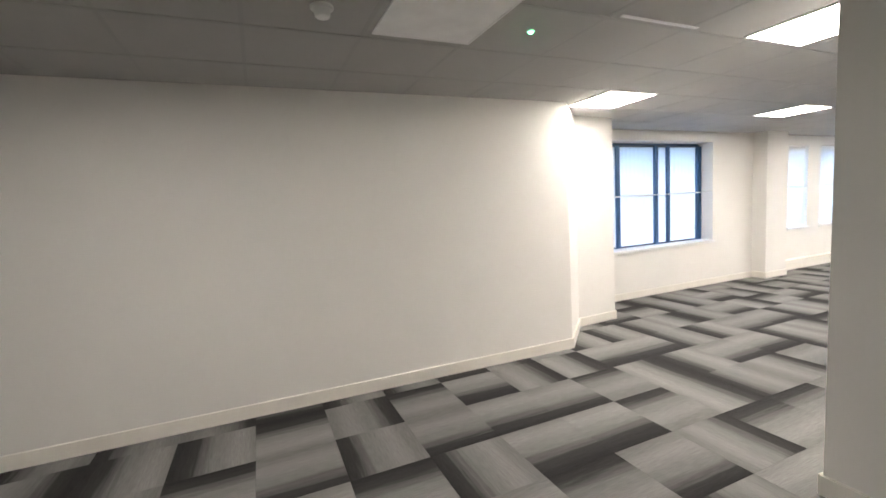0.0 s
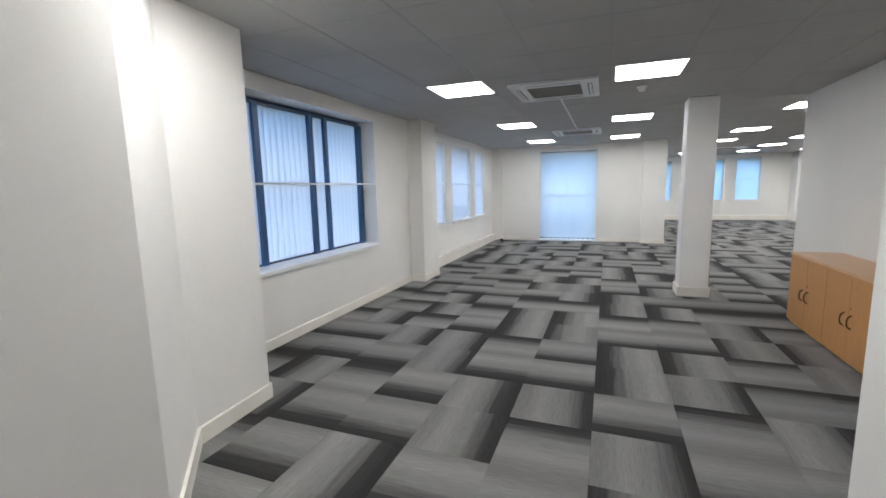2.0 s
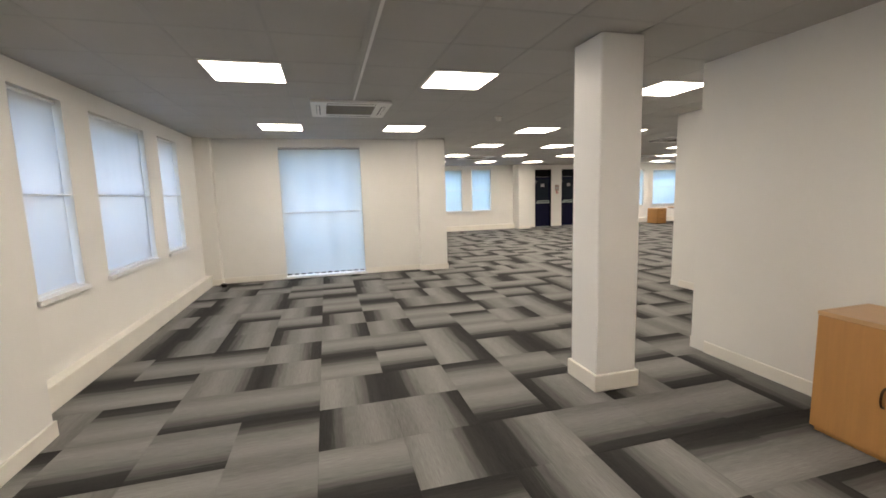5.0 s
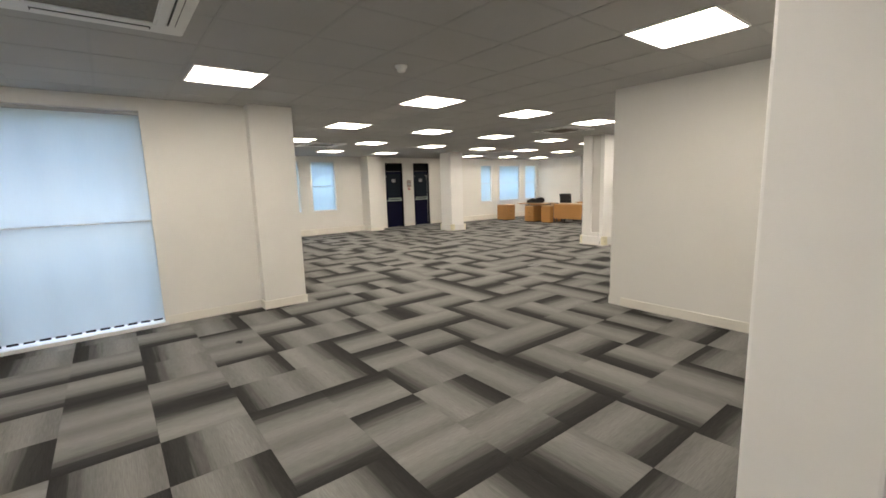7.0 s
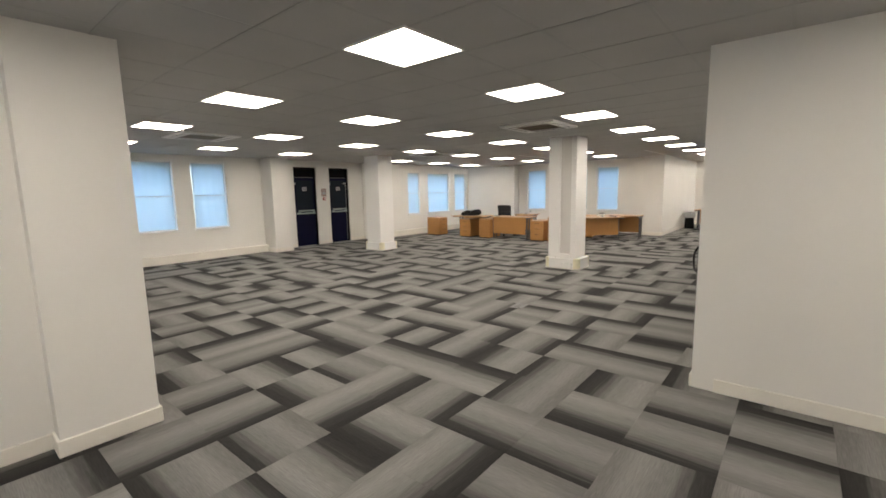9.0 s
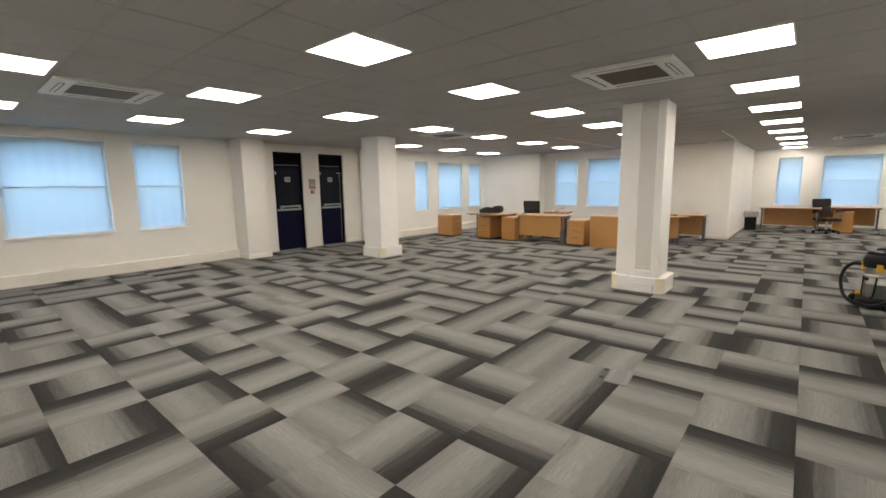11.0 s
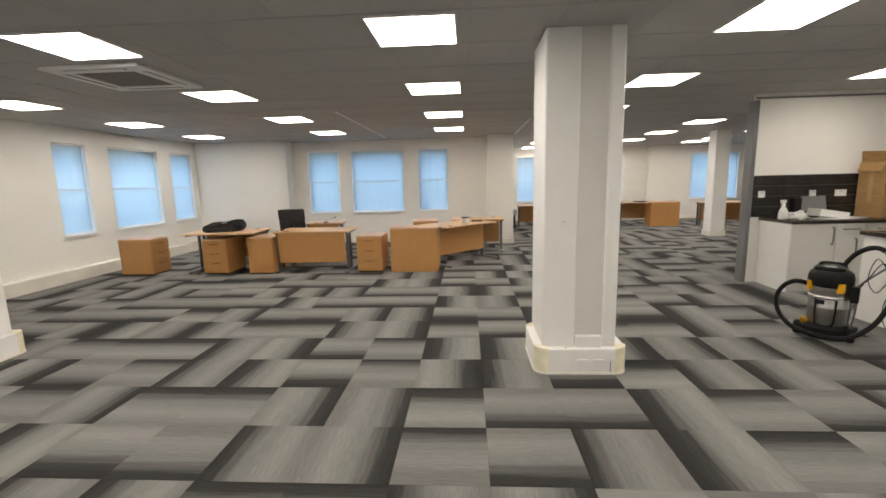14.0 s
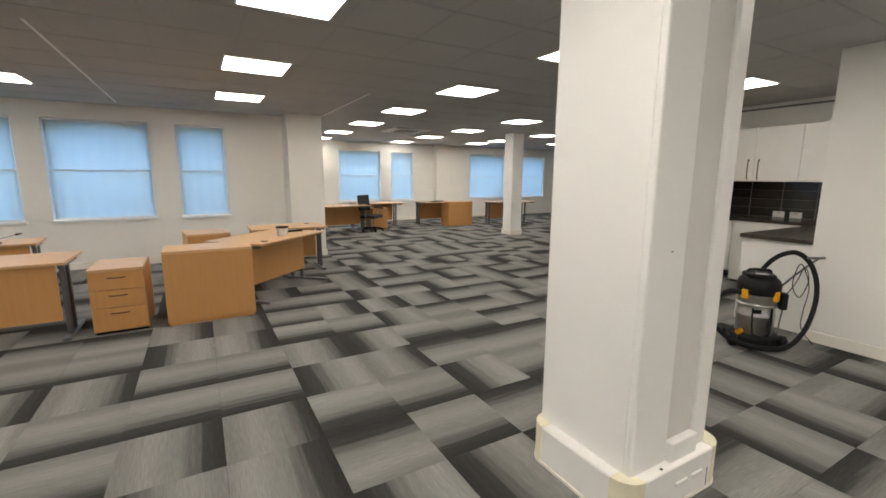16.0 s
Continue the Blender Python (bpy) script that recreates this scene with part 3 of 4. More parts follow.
    return b


def roller_blind(m, w, h, group, cloth=None):
    """Flat translucent cloth that hangs from a slim roller, with a bar along its foot."""
    b = new("roller_blind")
    b.matrix_basis = m
    tagged(b, "drawn white translucent roller blind in a window", "blind", group)
    part("roller", rod((-w / 2, 0, h - 0.018), (w / 2, 0, h - 0.018), 0.018, 12), WHITE_FRAME, b, "slim white roller")
    bm = bmesh.new()
    n = max(8, round(w / 0.05))
    cols = [[bm.verts.new((-w / 2 + 0.012 + (w - 0.024) * k / n, 0.0025 * math.sin(k * 1.7 + w * 9) + 0.002 * math.sin(k * 0.61), z)) for k in range(n + 1)] for z in (0.02, h * 0.5, h - 0.03)]
    for lo, hi in zip(cols, cols[1:]):
        for k in range(n):
            bm.faces.new((lo[k], lo[k + 1], hi[k + 1], hi[k]))
    bmesh.ops.solidify(bm, geom=bm.faces[:], thickness=0.0006)
    part("cloth", bm, cloth or BLIND, b, smooth=True)
    part("bottom_bar", boxes((-w / 2 + 0.01, -0.006, 0.0, w / 2 - 0.01, 0.006, 0.022), bevel=0.003), WHITE_FRAME, b)
    return b


def blinds_x(holes, face, depth, group, cloth=None):
    for x0, x1, z0, z1 in holes:
        roller_blind(pose((x0 + x1) / 2, face + depth, z0 + 0.015, 0, 0, 0 if depth > 0 else 180), x1 - x0 - 0.03, z1 - z0 - 0.02, group, cloth)


def blinds_y(holes, face, depth, group):
    for y0, y1, z0, z1 in holes:
        roller_blind(pose(face + depth, (y0 + y1) / 2, z0 + 0.015, 0, 0, -90 if depth > 0 else 90), y1 - y0 - 0.03, z1 - z0 - 0.02, group)


k = 0
for holes, face, depth in ((N2, 5.04, 0.16), (SA, -13.95, -0.14), (SB, -18.80, -0.14)):
    for hole in holes:
        k += 1
        window_x("window_%d" % k, hole, face, depth, arched=-15 < face < 0)
for holes, face, depth in ((EA, 13.50, 0.18), (EB, 21.40, 0.14), (EC, 21.05, 0.14)):
    for hole in holes:
        k += 1
        window_y("window_%d" % k, hole, face, depth, arched=face > 20)
blinds_x(N2, 5.04, 0.05, "blinds of the window bay", GREY_BLIND)
blinds_x(SA, -13.95, -0.05, "blinds of the south wall")
blinds_x(SB, -18.80, -0.05, "blinds of the far office")
blinds_y(EB, 21.40, 0.05, "blinds of the east wall")
blinds_y(EC, 21.05, 0.05, "blinds of the south-east wall")
blind("vertical_blind", pose(13.55, 2.985, 0.06, 0, 0, -90), 1.46, 2.34, "", False, True, 0.125)

# big window: dark posts stand before the pleated blind
window_x("window_%d" % (k + 1), N1[0], 4.95, 0.26, True)
big = bpy.data.objects["window_%d" % (k + 1)]
bw = N1[0][1] - N1[0][0]
for a, b in ((-0.815, -0.74), (0.012, 0.08), (0.29, 0.352), (1.01, 1.045), (1.075, 1.11)):
    part("mullion", boxes((a, -0.07, 0.02, b, 0.0, 1.60), bevel=0.004), WINDOW_NAVY, big)
blind("vertical_blind", pose((N1[0][0] + N1[0][1]) / 2, 5.175, 0.765, 0, 0, 0), bw - 0.09, 1.60, "", False, False)


# ---- ceiling fittings ----
def light_panel():
    p = thing("ceiling_light", 0, 0, CEILING_Z, 0, "square flat white LED ceiling panel, lit", "ceiling light", "LED ceiling panels")
    h, e = 0.299, 0.012
    part("frame", ring(-h, -h, h, h, e, -0.011, 0.0), LAMP_FRAME, p)
    part("diffuser", boxes((-h + e, -h + e, -0.009, h - e, h - e, -0.002)), PANEL, p, "glowing opal diffuser")
    return p


LIGHTS = [(3.02, 3.5), (6.10, 3.5), (9.17, 3.5), (12.1, 3.5), (6.12, 1.66), (9.16, 1.66), (12.1, 1.66), (2.9, 1.66), (9.14, -0.69),
          (12.14, -0.7), (14.5, -0.7), (16.88, -0.7), (19.3, -0.7), (12.2, -2.52), (14.57, -2.5), (16.94, -2.48), (19.37, -2.5),
          (12.25, -4.4), (14.7, -4.4), (17.14, -4.4), (19.56, -4.4)]
LIGHTS += [(x, y) for x in (12.25, 14.73, 17.23) for y in (-6.36, -8.25, -10.2, -12.15)]
# the x 4.82 panels and the unseen last one (lobby) are added to brighten walls
LIGHTS += [(19.85, -8.33), (19.85, -10.2), (19.93, -12.2), (9.75, -8.24), (12.2, -14.1), (12.2, -16.15), (12.2, -18.1),
           (9.68, -12.22), (9.66, -14.2), (9.65, -16.15), (9.62, -18.1), (7.25, -14.2), (7.25, -12.2), (7.25, -16.15), (7.25, -17.4), (4.82, -12.2), (4.82, -14.2), (4.82, -16.15), (-0.95, 1.5)]
lamp = light_panel()
lamp.matrix_basis = pose(*LIGHTS[0], CEILING_Z)
for x, y in LIGHTS[1:]:
    copy_thing(lamp, pose(x, y, CEILING_Z))


def cassette(dark=False):
    """Four-way air-conditioning cassette that hangs a little below the ceiling."""
    c = thing("air_conditioner", 0, 0, CEILING_Z, 0, "white four-way ceiling cassette air conditioner with dark grille", "air conditioner", "ceiling cassettes")
    o, i = 0.45, 0.29
    part("fascia", ring(-o, -o, o, o, o - i, -0.03, 0, 0.006), PAPER, c)
    part("grille", boxes((-i, -i, -0.022, i, i, -0.006)), BRONZE if dark else MESH, c, "dark brown intake grille" if dark else "grey-brown mesh intake grille")
    for k in range(7 if dark else 0):
        part("grille_slat", boxes((-i + 0.012, -i + 0.07 + k * 0.072, -0.027, i - 0.012, -i + 0.076 + k * 0.072, -0.02)), MESH, c)
    part("grille_rim", ring(-i, -i, i, i, 0.012, -0.028, -0.02), PAPER, c)
    for a in range(4):
        m = Matrix.Rotation(radians(90 * a), 4, "Z")
        bm = boxes((-0.27, 0.345, -0.0325, 0.27, 0.39, -0.029))
        bm.transform(m)
        part("air_slot", bm, BLACK, c, "dark air outlet slot")
        bm = boxes((-0.265, 0.355, -0.036, 0.265, 0.385, -0.031), bevel=0.002)
        bm.transform(m)
        part("louvre", bm, PAPER, c)
    return c


ac = cassette()
ac.matrix_basis = pose(6.56, 2.56, CEILING_Z)
cassette(True).matrix_basis = pose(13.19, -4.76, CEILING_Z)
for x, y in ((10.60, 2.58), (17.56, -7.25), (10.95, -14.9), (17.6, -1.5)):
    copy_thing(ac, pose(x, y, CEILING_Z))


def detector(x, y):
    d = thing("smoke_detector", x, y, CEILING_Z, 0, "small round white smoke detector on the ceiling", "smoke detector", "ceiling detectors")
    part("base", lathe([(0.055, 0), (0.055, -0.012), (0.05, -0.016)][::-1]), PAPER, d, smooth=True)
    part("head", lathe([(0.03, -0.052), (0.036, -0.046), (0.04, -0.022), (0.046, -0.014)]), PAPER, d, smooth=True)
    return d


for x, y in ((6.85, 1.67), (10.97, 0.5), (0.01, 2.30)):
    detector(x, y)


# ---- doors ----
def fire_door(hole):
    y0, y1, z0, z1 = hole
    w = y1 - y0
    d = new("door_1" if y0 > -6.5 else "door_2")
    d.matrix_basis = pose(21.50, (y0 + y1) / 2, 0, 0, 0, -90)
    tagged(d, "closed navy fire exit door with a metal push bar", "door", kind="structure")
    part("door_frame", boxes((-w / 2, -0.06, 0, -w / 2 + 0.04, 0.10, z1), (w / 2 - 0.04, -0.06, 0, w / 2, 0.10, z1), (-w / 2 + 0.04, -0.06, z1 - 0.04, w / 2 - 0.04, 0.10, z1), bevel=0.004), DARK_GLASS, d)
    part("door_stop", boxes((-w / 2 + 0.04, 0.026, 0, -w / 2 + 0.075, 0.06, 2.06), (w / 2 - 0.075, 0.026, 0, w / 2 - 0.04, 0.06, 2.06), (-w / 2 + 0.04, 0.026, 2.02, w / 2 - 0.04, 0.06, 2.07)), DARK_GLASS, d)
    part("over_panel", boxes((-w / 2 + 0.04, 0.0, 2.062, w / 2 - 0.04, 0.03, z1 - 0.04)), DARK_GLASS, d, "black panel above the door leaf")
    leaf = part("leaf", boxes((-w / 2 + 0.043, -0.02, 0.008, w / 2 - 0.043, 0.024, 2.05), bevel=0.003), NAVY, d)
    part("upper_panel", boxes((-w / 2 + 0.10, -0.024, 1.09, w / 2 - 0.10, -0.02, 1.97), bevel=0.0015), SLATE, leaf, "dark slate upper panel")
    part("head_bar", boxes((-w / 2 + 0.05, -0.034, 2.052, w / 2 - 0.07, -0.02, 2.066), bevel=0.002), STRIP_GREY, d, "slim grey bar over the leaf")
    bar = part("push_bar", boxes((-w / 2 + 0.16, -0.085, 1.045, w / 2 - 0.10, -0.05, 1.085), bevel=0.008, seg=2), DULL_STEEL, d, "dull metal panic bar")
    part("bar_bracket", boxes((-w / 2 + 0.14, -0.06, 1.0, -w / 2 + 0.19, -0.02, 1.09), bevel=0.005), DULL_STEEL, bar)
    part("bar_bracket", boxes((w / 2 - 0.13, -0.06, 1.0, w / 2 - 0.08, -0.02, 1.09), bevel=0.005), DULL_STEEL, bar)
    part("bar_plate", boxes((-w / 2 + 0.05, -0.045, 0.965, w / 2 - 0.05, -0.02, 1.01), bevel=0.004), DULL_STEEL, d, "full-width dull metal bar below it")
    part("sign", boxes((-0.075, -0.029, 1.66, 0.075, -0.0235, 1.77), bevel=0.002), GREY_PLASTIC, d, "small pale door sign")
    part("sign_mark", boxes((-0.055, -0.031, 1.68, -0.01, -0.0285, 1.755), (0.008, -0.031, 1.68, 0.055, -0.0285, 1.755)), STRIP_GREY, d)
    if y0 < -6.5:
        part("closing_rod", rod((w / 2 - 0.075, -0.035, 0.06), (w / 2 - 0.075, -0.035, 1.84), 0.007, 8), POLISHED, d, "thin steel rod along the leaf's edge")
        part("top_latch", boxes((w / 2 - 0.16, -0.05, 1.87, w / 2 - 0.055, -0.02, 1.90), (w / 2 - 0.09, -0.05, 1.80, w / 2 - 0.055, -0.02, 1.84), bevel=0.004), POLISHED, d, "small steel latch")
    part("hinge_block", boxes((-w / 2 + 0.05, -0.05, 1.84, -w / 2 + 0.085, -0.02, 1.90), bevel=0.004), CHROME, d, "small metal hinge block")
    return d


for hole in DOORS:
    fire_door(hole)
call = thing("fire_call_point", 21.40, -6.45, 1.36, -90, "faded red notice above a red break-glass call point", "call point")
part("notice", boxes((-0.09, -0.008, 0.12, 0.09, 0.0, 0.36), bevel=0.002), NOTICE, call, "small faded red printed notice")
part("notice_line", boxes((-0.07, -0.010, 0.30, 0.07, -0.008, 0.33), (-0.07, -0.010, 0.17, 0.07, -0.008, 0.27)), GREY_PLASTIC, call)
box_red = part("call_box", boxes((-0.045, -0.04, 0.0, 0.045, 0.0, 0.09), bevel=0.004), RED, call, "red call point box")
part("call_glass", boxes((-0.025, -0.043, 0.02, 0.025, -0.039, 0.07)), PAPER, box_red)


# ---- furniture ----
def handle_bow(x, z):
    """A bowed vertical bar handle standing off a front at y=0, towards -y."""
    return tube([(x, 0, z - 0.055), (x, -0.022, z - 0.04), (x, -0.03, z), (x, -0.022, z + 0.04), (x, 0, z + 0.055)], 0.006, 6, 3)


def cupboard(x, y, rz, w=0.80, d=0.44, h=0.75, group="low cupboards"):
    """Two-door desk-high cupboard; its front looks to -y, origin in the middle of the foot."""
    c = thing("cupboard", x, y, 0, rz, "low oak laminate two-door cupboard with bow handles", "cupboard", group)
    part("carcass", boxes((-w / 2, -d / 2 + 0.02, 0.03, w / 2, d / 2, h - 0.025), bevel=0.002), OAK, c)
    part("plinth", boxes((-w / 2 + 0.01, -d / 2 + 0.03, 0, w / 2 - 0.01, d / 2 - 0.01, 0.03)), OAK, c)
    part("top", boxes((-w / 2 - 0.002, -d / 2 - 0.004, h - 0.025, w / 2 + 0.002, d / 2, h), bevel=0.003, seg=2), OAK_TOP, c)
    for s in (-1, 1):
        a, b = sorted((s * 0.001, s * (w / 2 - 0.0005)))
        dr = part("door", boxes((a, -d / 2, 0.034, b, -d / 2 + 0.018, h - 0.028), bevel=0.002), OAK, c)
        bm = handle_bow(s * 0.055, h * 0.48)
        bm.transform(Matrix.Translation((0, -d / 2, 0)))
        part("handle", bm, BRONZE, dr, "dark bronze bow handle", smooth=True)
    part("lock", rod((0.03, -d / 2 - 0.003, h * 0.62), (0.03, -d / 2 + 0.001, h * 0.62), 0.008), BRONZE, c)
    return c


def pedestal(x, y, rz, w=0.43, d=0.60, h=0.72, drawers=3):
    """Drawer pedestal; its front looks to -y."""
    p = thing("drawer_pedestal", x, y, 0, rz, "oak laminate three-drawer desk pedestal", "pedestal", "drawer pedestals")
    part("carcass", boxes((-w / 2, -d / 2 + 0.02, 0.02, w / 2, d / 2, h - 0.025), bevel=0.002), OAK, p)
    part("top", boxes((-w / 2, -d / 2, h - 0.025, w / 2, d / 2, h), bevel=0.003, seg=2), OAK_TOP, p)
    part("base", boxes((-w / 2 + 0.01, -d / 2 + 0.03, 0, w / 2 - 0.01, d / 2 - 0.01, 0.02)), BLACK, p)
    z = 0.03
    for hh in [(h - 0.07) * q for q in (0.40, 0.30, 0.30)]:
        dr = part("drawer", boxes((-w / 2 + 0.004, -d / 2, z, w / 2 - 0.004, -d / 2 + 0.018, z + hh), bevel=0.002), OAK, p)
        part("handle", tube([(-0.07, -d / 2, z + hh - 0.05), (-0.05, -d / 2 - 0.02, z + hh - 0.052), (0.05, -d / 2 - 0.02, z + hh - 0.052), (0.07, -d / 2, z + hh - 0.05)], 0.005, 6, 3), BRONZE, dr, "dark bronze bow handle", smooth=True)
        z += hh + 0.004
    return p


def desk(x, y, rz, w=1.6, d=0.8, h=0.72, deep=0.0, label="oak laminate desk with modesty panel on steel legs", side=1, recess=0.065):
    """Cantilever desk; the user's side looks to -y. deep: how far a corner wing reaches at one end."""
    t = thing("desk", x, y, 0, rz, label, "desk", "office desks")
    if deep:
        pts = [(-w / 2, d / 2), (-w / 2, -d / 2), (w / 2 - 0.85, -d / 2), (w / 2 - 0.62, -d / 2 - 0.12), (w / 2 - 0.55, -d / 2 - deep), (w / 2, -d / 2 - deep), (w / 2, d / 2)]
        if side < 0:
            pts = [(-a, b) for a, b in pts][::-1]
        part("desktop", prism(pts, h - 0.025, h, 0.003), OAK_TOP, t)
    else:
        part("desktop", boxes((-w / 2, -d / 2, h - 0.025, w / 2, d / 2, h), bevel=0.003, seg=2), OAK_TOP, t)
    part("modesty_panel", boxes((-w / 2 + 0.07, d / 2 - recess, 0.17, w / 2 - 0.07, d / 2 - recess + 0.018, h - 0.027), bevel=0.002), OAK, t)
    for s in (-1, 1):
        lx = s * (w / 2 - 0.04)
        leg = part("leg", boxes((lx - 0.02, d / 2 - recess - 0.075, 0.03, lx + 0.02, d / 2 - recess - 0.02, h - 0.03), bevel=0.006), STEEL, t, "grey steel upright")
        part("rear_upright", boxes((lx - 0.018, d / 2 - recess - 0.225, 0.03, lx + 0.018, d / 2 - recess - 0.18, h - 0.03), bevel=0.006), STEEL, leg)
        part("foot", boxes((lx - 0.03, -d / 2 + 0.14, 0.0, lx + 0.03, d / 2 + 0.05, 0.032), bevel=0.01), STEEL, leg)
        part("arm", boxes((lx - 0.02, -d / 2 + 0.12, h - 0.06, lx + 0.02, d / 2 - 0.05, h - 0.026), bevel=0.004), STEEL, leg)
    part("cable_port", rod((w / 2 - 0.2, d / 2 - 0.12, h - 0.001), (w / 2 - 0.2, d / 2 - 0.12, h + 0.004), 0.04, 16), BLACK, t, "round black cable port")
    return t


# low cupboards by the first wall
for x in (6.565, 5.76):
    cupboard(x, -0.06, 180, d=0.42)

# desks, pedestals and a cupboard in the corner group
pedestal(20.14, -10.40, -92, h=0.63)
pedestal(18.74, -10.50, 180, h=0.61)
pedestal(17.92, -10.50, -3, h=0.63)
pedestal(16.05, -10.54, 180, h=0.62)
cupboard(15.28, -10.44, 0, w=0.80, d=0.45, h=0.745, group="corner cupboards")
pedestal(15.28, -12.20, 8, w=0.52, h=0.70)
desk(18.70, -10.58, 183, w=1.26, d=0.78, h=0.71)
desk(17.06, -10.60, 0, w=1.30, d=0.70, h=0.71)
desk(17.36, -12.05, 4, w=0.75, d=0.55, h=0.71)
desk(14.57, -11.28, 45, w=1.30, d=0.80, h=0.71, recess=0.30)
desk(14.17, -12.30, 180, w=1.08, d=0.66, h=0.71, recess=0.12)
# far office
desk(12.14, -16.42, 180, w=1.4)
desk(10.87, -17.15, 180, w=1.4)
desk(9.02, -16.95, 180, w=1.1)
cupboard(8.45, -16.65, 0, w=0.84, d=0.45, h=0.73, group="corner cupboards")
desk(6.82, -16.1, 180, w=1.5)
pedestal(10.95, -16.95, 0, h=0.6)


def office_chair(x, y, rz, arms=True, low=0.0):
    """Black task chair; the sitter looks to -y."""
    c = thing("office_chair", x, y, 0, rz, "black upholstered swivel office chair with armrests" if arms else "black upholstered swivel office chair without armrests", "chair", "office chairs")
    part("seat", prism(rounded(-0.25, -0.24, 0.25, 0.24, 0.08), 0.44 - low, 0.52 - low, bevel=0.015), BLACK_CLOTH, c)
    bm = prism(rounded(-0.245, 0.0, 0.245, 0.22, 0.03), -0.025, 0.025, bevel=0.012)
    bm.transform(pose(0, 0.245, 0.83 - low, 82, 0, 0))
    back = part("backrest", bm, BLACK_CLOTH, c)
    bm = prism(rounded(-0.24, 0.0, 0.24, 0.19, 0.03), -0.028, 0.028, bevel=0.012)
    bm.transform(pose(0, 0.22, 0.64 - low, 82, 0, 0))
    part("lumbar_pad", bm, BLACK_CLOTH, back, "lower back cushion below a seam")
    part("back_stay", boxes((-0.03, 0.235, 0.46 - low, 0.03, 0.285, 0.78 - low), bevel=0.008), BLACK, c)
    part("gas_lift", rod((0, 0, 0.08), (0, 0, 0.44 - low), 0.025), CHROME, c, smooth=False)
    for s in ((-1, 1) if arms else ()):
        arm = part("armrest", boxes((s * 0.29 - 0.03, -0.18, 0.68 - low, s * 0.29 + 0.03, 0.12, 0.71 - low), bevel=0.01), BLACK, c)
        part("arm_post", tube([(s * 0.2, 0.0, 0.46 - low), (s * 0.29, 0.0, 0.50 - low), (s * 0.29, -0.02, 0.69 - low)], 0.014, 8, 4), CHROME, arm)
    for k in range(5):
        a = radians(72 * k + 18)
        leg = part("base_leg", tube([(0, 0, 0.10), (0.15 * math.cos(a), 0.15 * math.sin(a), 0.095), (0.29 * math.cos(a), 0.29 * math.sin(a), 0.07)], 0.018, 8, 3), BLACK, c)
        part("castor", rod((0.29 * math.cos(a) - 0.02 * math.sin(a), 0.29 * math.sin(a) + 0.02 * math.cos(a), 0.03), (0.29 * math.cos(a) + 0.02 * math.sin(a), 0.29 * math.sin(a) - 0.02 * math.cos(a), 0.03), 0.03, 12), BLACK, leg)
    return c


office_chair(17.70, -11.30, 3, False)
office_chair(11.30, -16.40, 215, low=0.08)

# long black bag slumped on a desk
bag = thing("holdall_bag", 18.72, -10.56, 0.71, 19, "crumpled long black cloth bag lying on a desk", "bag")
bm = bmesh.new()
bmesh.ops.create_uvsphere(bm, u_segments=56, v_segments=32, radius=1.0)
for v in bm.verts:
    p = v.co.copy()
    blunt = Vector((math.copysign(abs(p.x) ** 0.6, p.x), math.copysign(abs(p.y) ** 0.8, p.y), math.copysign(abs(p.z) ** 0.8, p.z)))
    wob = 1 + 0.30 * noise.noise(p * 2.3 + Vector((3, 1, 7))) + 0.12 * noise.noise(p * 6.0 + Vector((1, 5, 2)))
    rise = 0.03 - 0.05 * p.x
    v.co = Vector((blunt.x * 0.36, blunt.y * 0.13 * wob, max(0.0, 0.06 + rise * 0.6 + blunt.z * (0.085 + 0.45 * max(0.0, rise)) * wob)))
part("body", bm, BLACK_CLOTH, bag, smooth=True)
part("strap", tube([(0.28, 0.06, 0.10), (0.10, 0.13, 0.12), (-0.05, 0.12, 0.16), (-0.2, 0.09, 0.20), (-0.33, 0.03, 0.19)], 0.012, 6, 4), BLACK, bag, "black webbing strap")
part("pale_label", tube([(0.02, 0.125, 0.145), (-0.02, 0.13, 0.17), (-0.05, 0.125, 0.16), (-0.07, 0.13, 0.19)], 0.012, 6, 3), GREY_PLASTIC, bag, "small pale looped tag")

tub = thing("plastic_tub", 14.42, -11.18, 0.71, 0, "small white tub with a black rim on a desk", "tub")
part("body", lathe([(0.055, 0.0), (0.065, 0.005), (0.07, 0.10), (0.068, 0.105)]), PAPER, tub, smooth=True)
part("lid", lathe([(0.078, 0.105), (0.08, 0.118), (0.03, 0.124)]), BLACK, tub, "black lid", smooth=True)
tray = thing("cable_bundle", 14.20, -11.50, 0.71, 20, "loose bundle of black cable on a desk", "cable")
part("coil", tube([(0.1 * math.cos(a * 0.7) * (1 + 0.2 * math.sin(a)), 0.06 * math.sin(a * 0.7), 0.012 + 0.004 * (a % 3)) for a in range(26)], 0.008, 6, 2), BLACK, tray, smooth=True)
mouse = thing("computer_mouse", 17.62, -10.45, 0.71, 20, "black computer mouse with its lead on a desk", "mouse")
part("shell", lathe([(0.03, 0.0), (0.032, 0.012), (0.02, 0.03), (0.004, 0.034)], 16), BLACK, mouse, smooth=True)
part("lead", tube([(0.03, 0, 0.008), (0.1, 0.03, 0.004), (0.18, -0.02, 0.004), (0.28, 0.02, 0.004)], 0.003, 5, 4), BLACK, mouse)

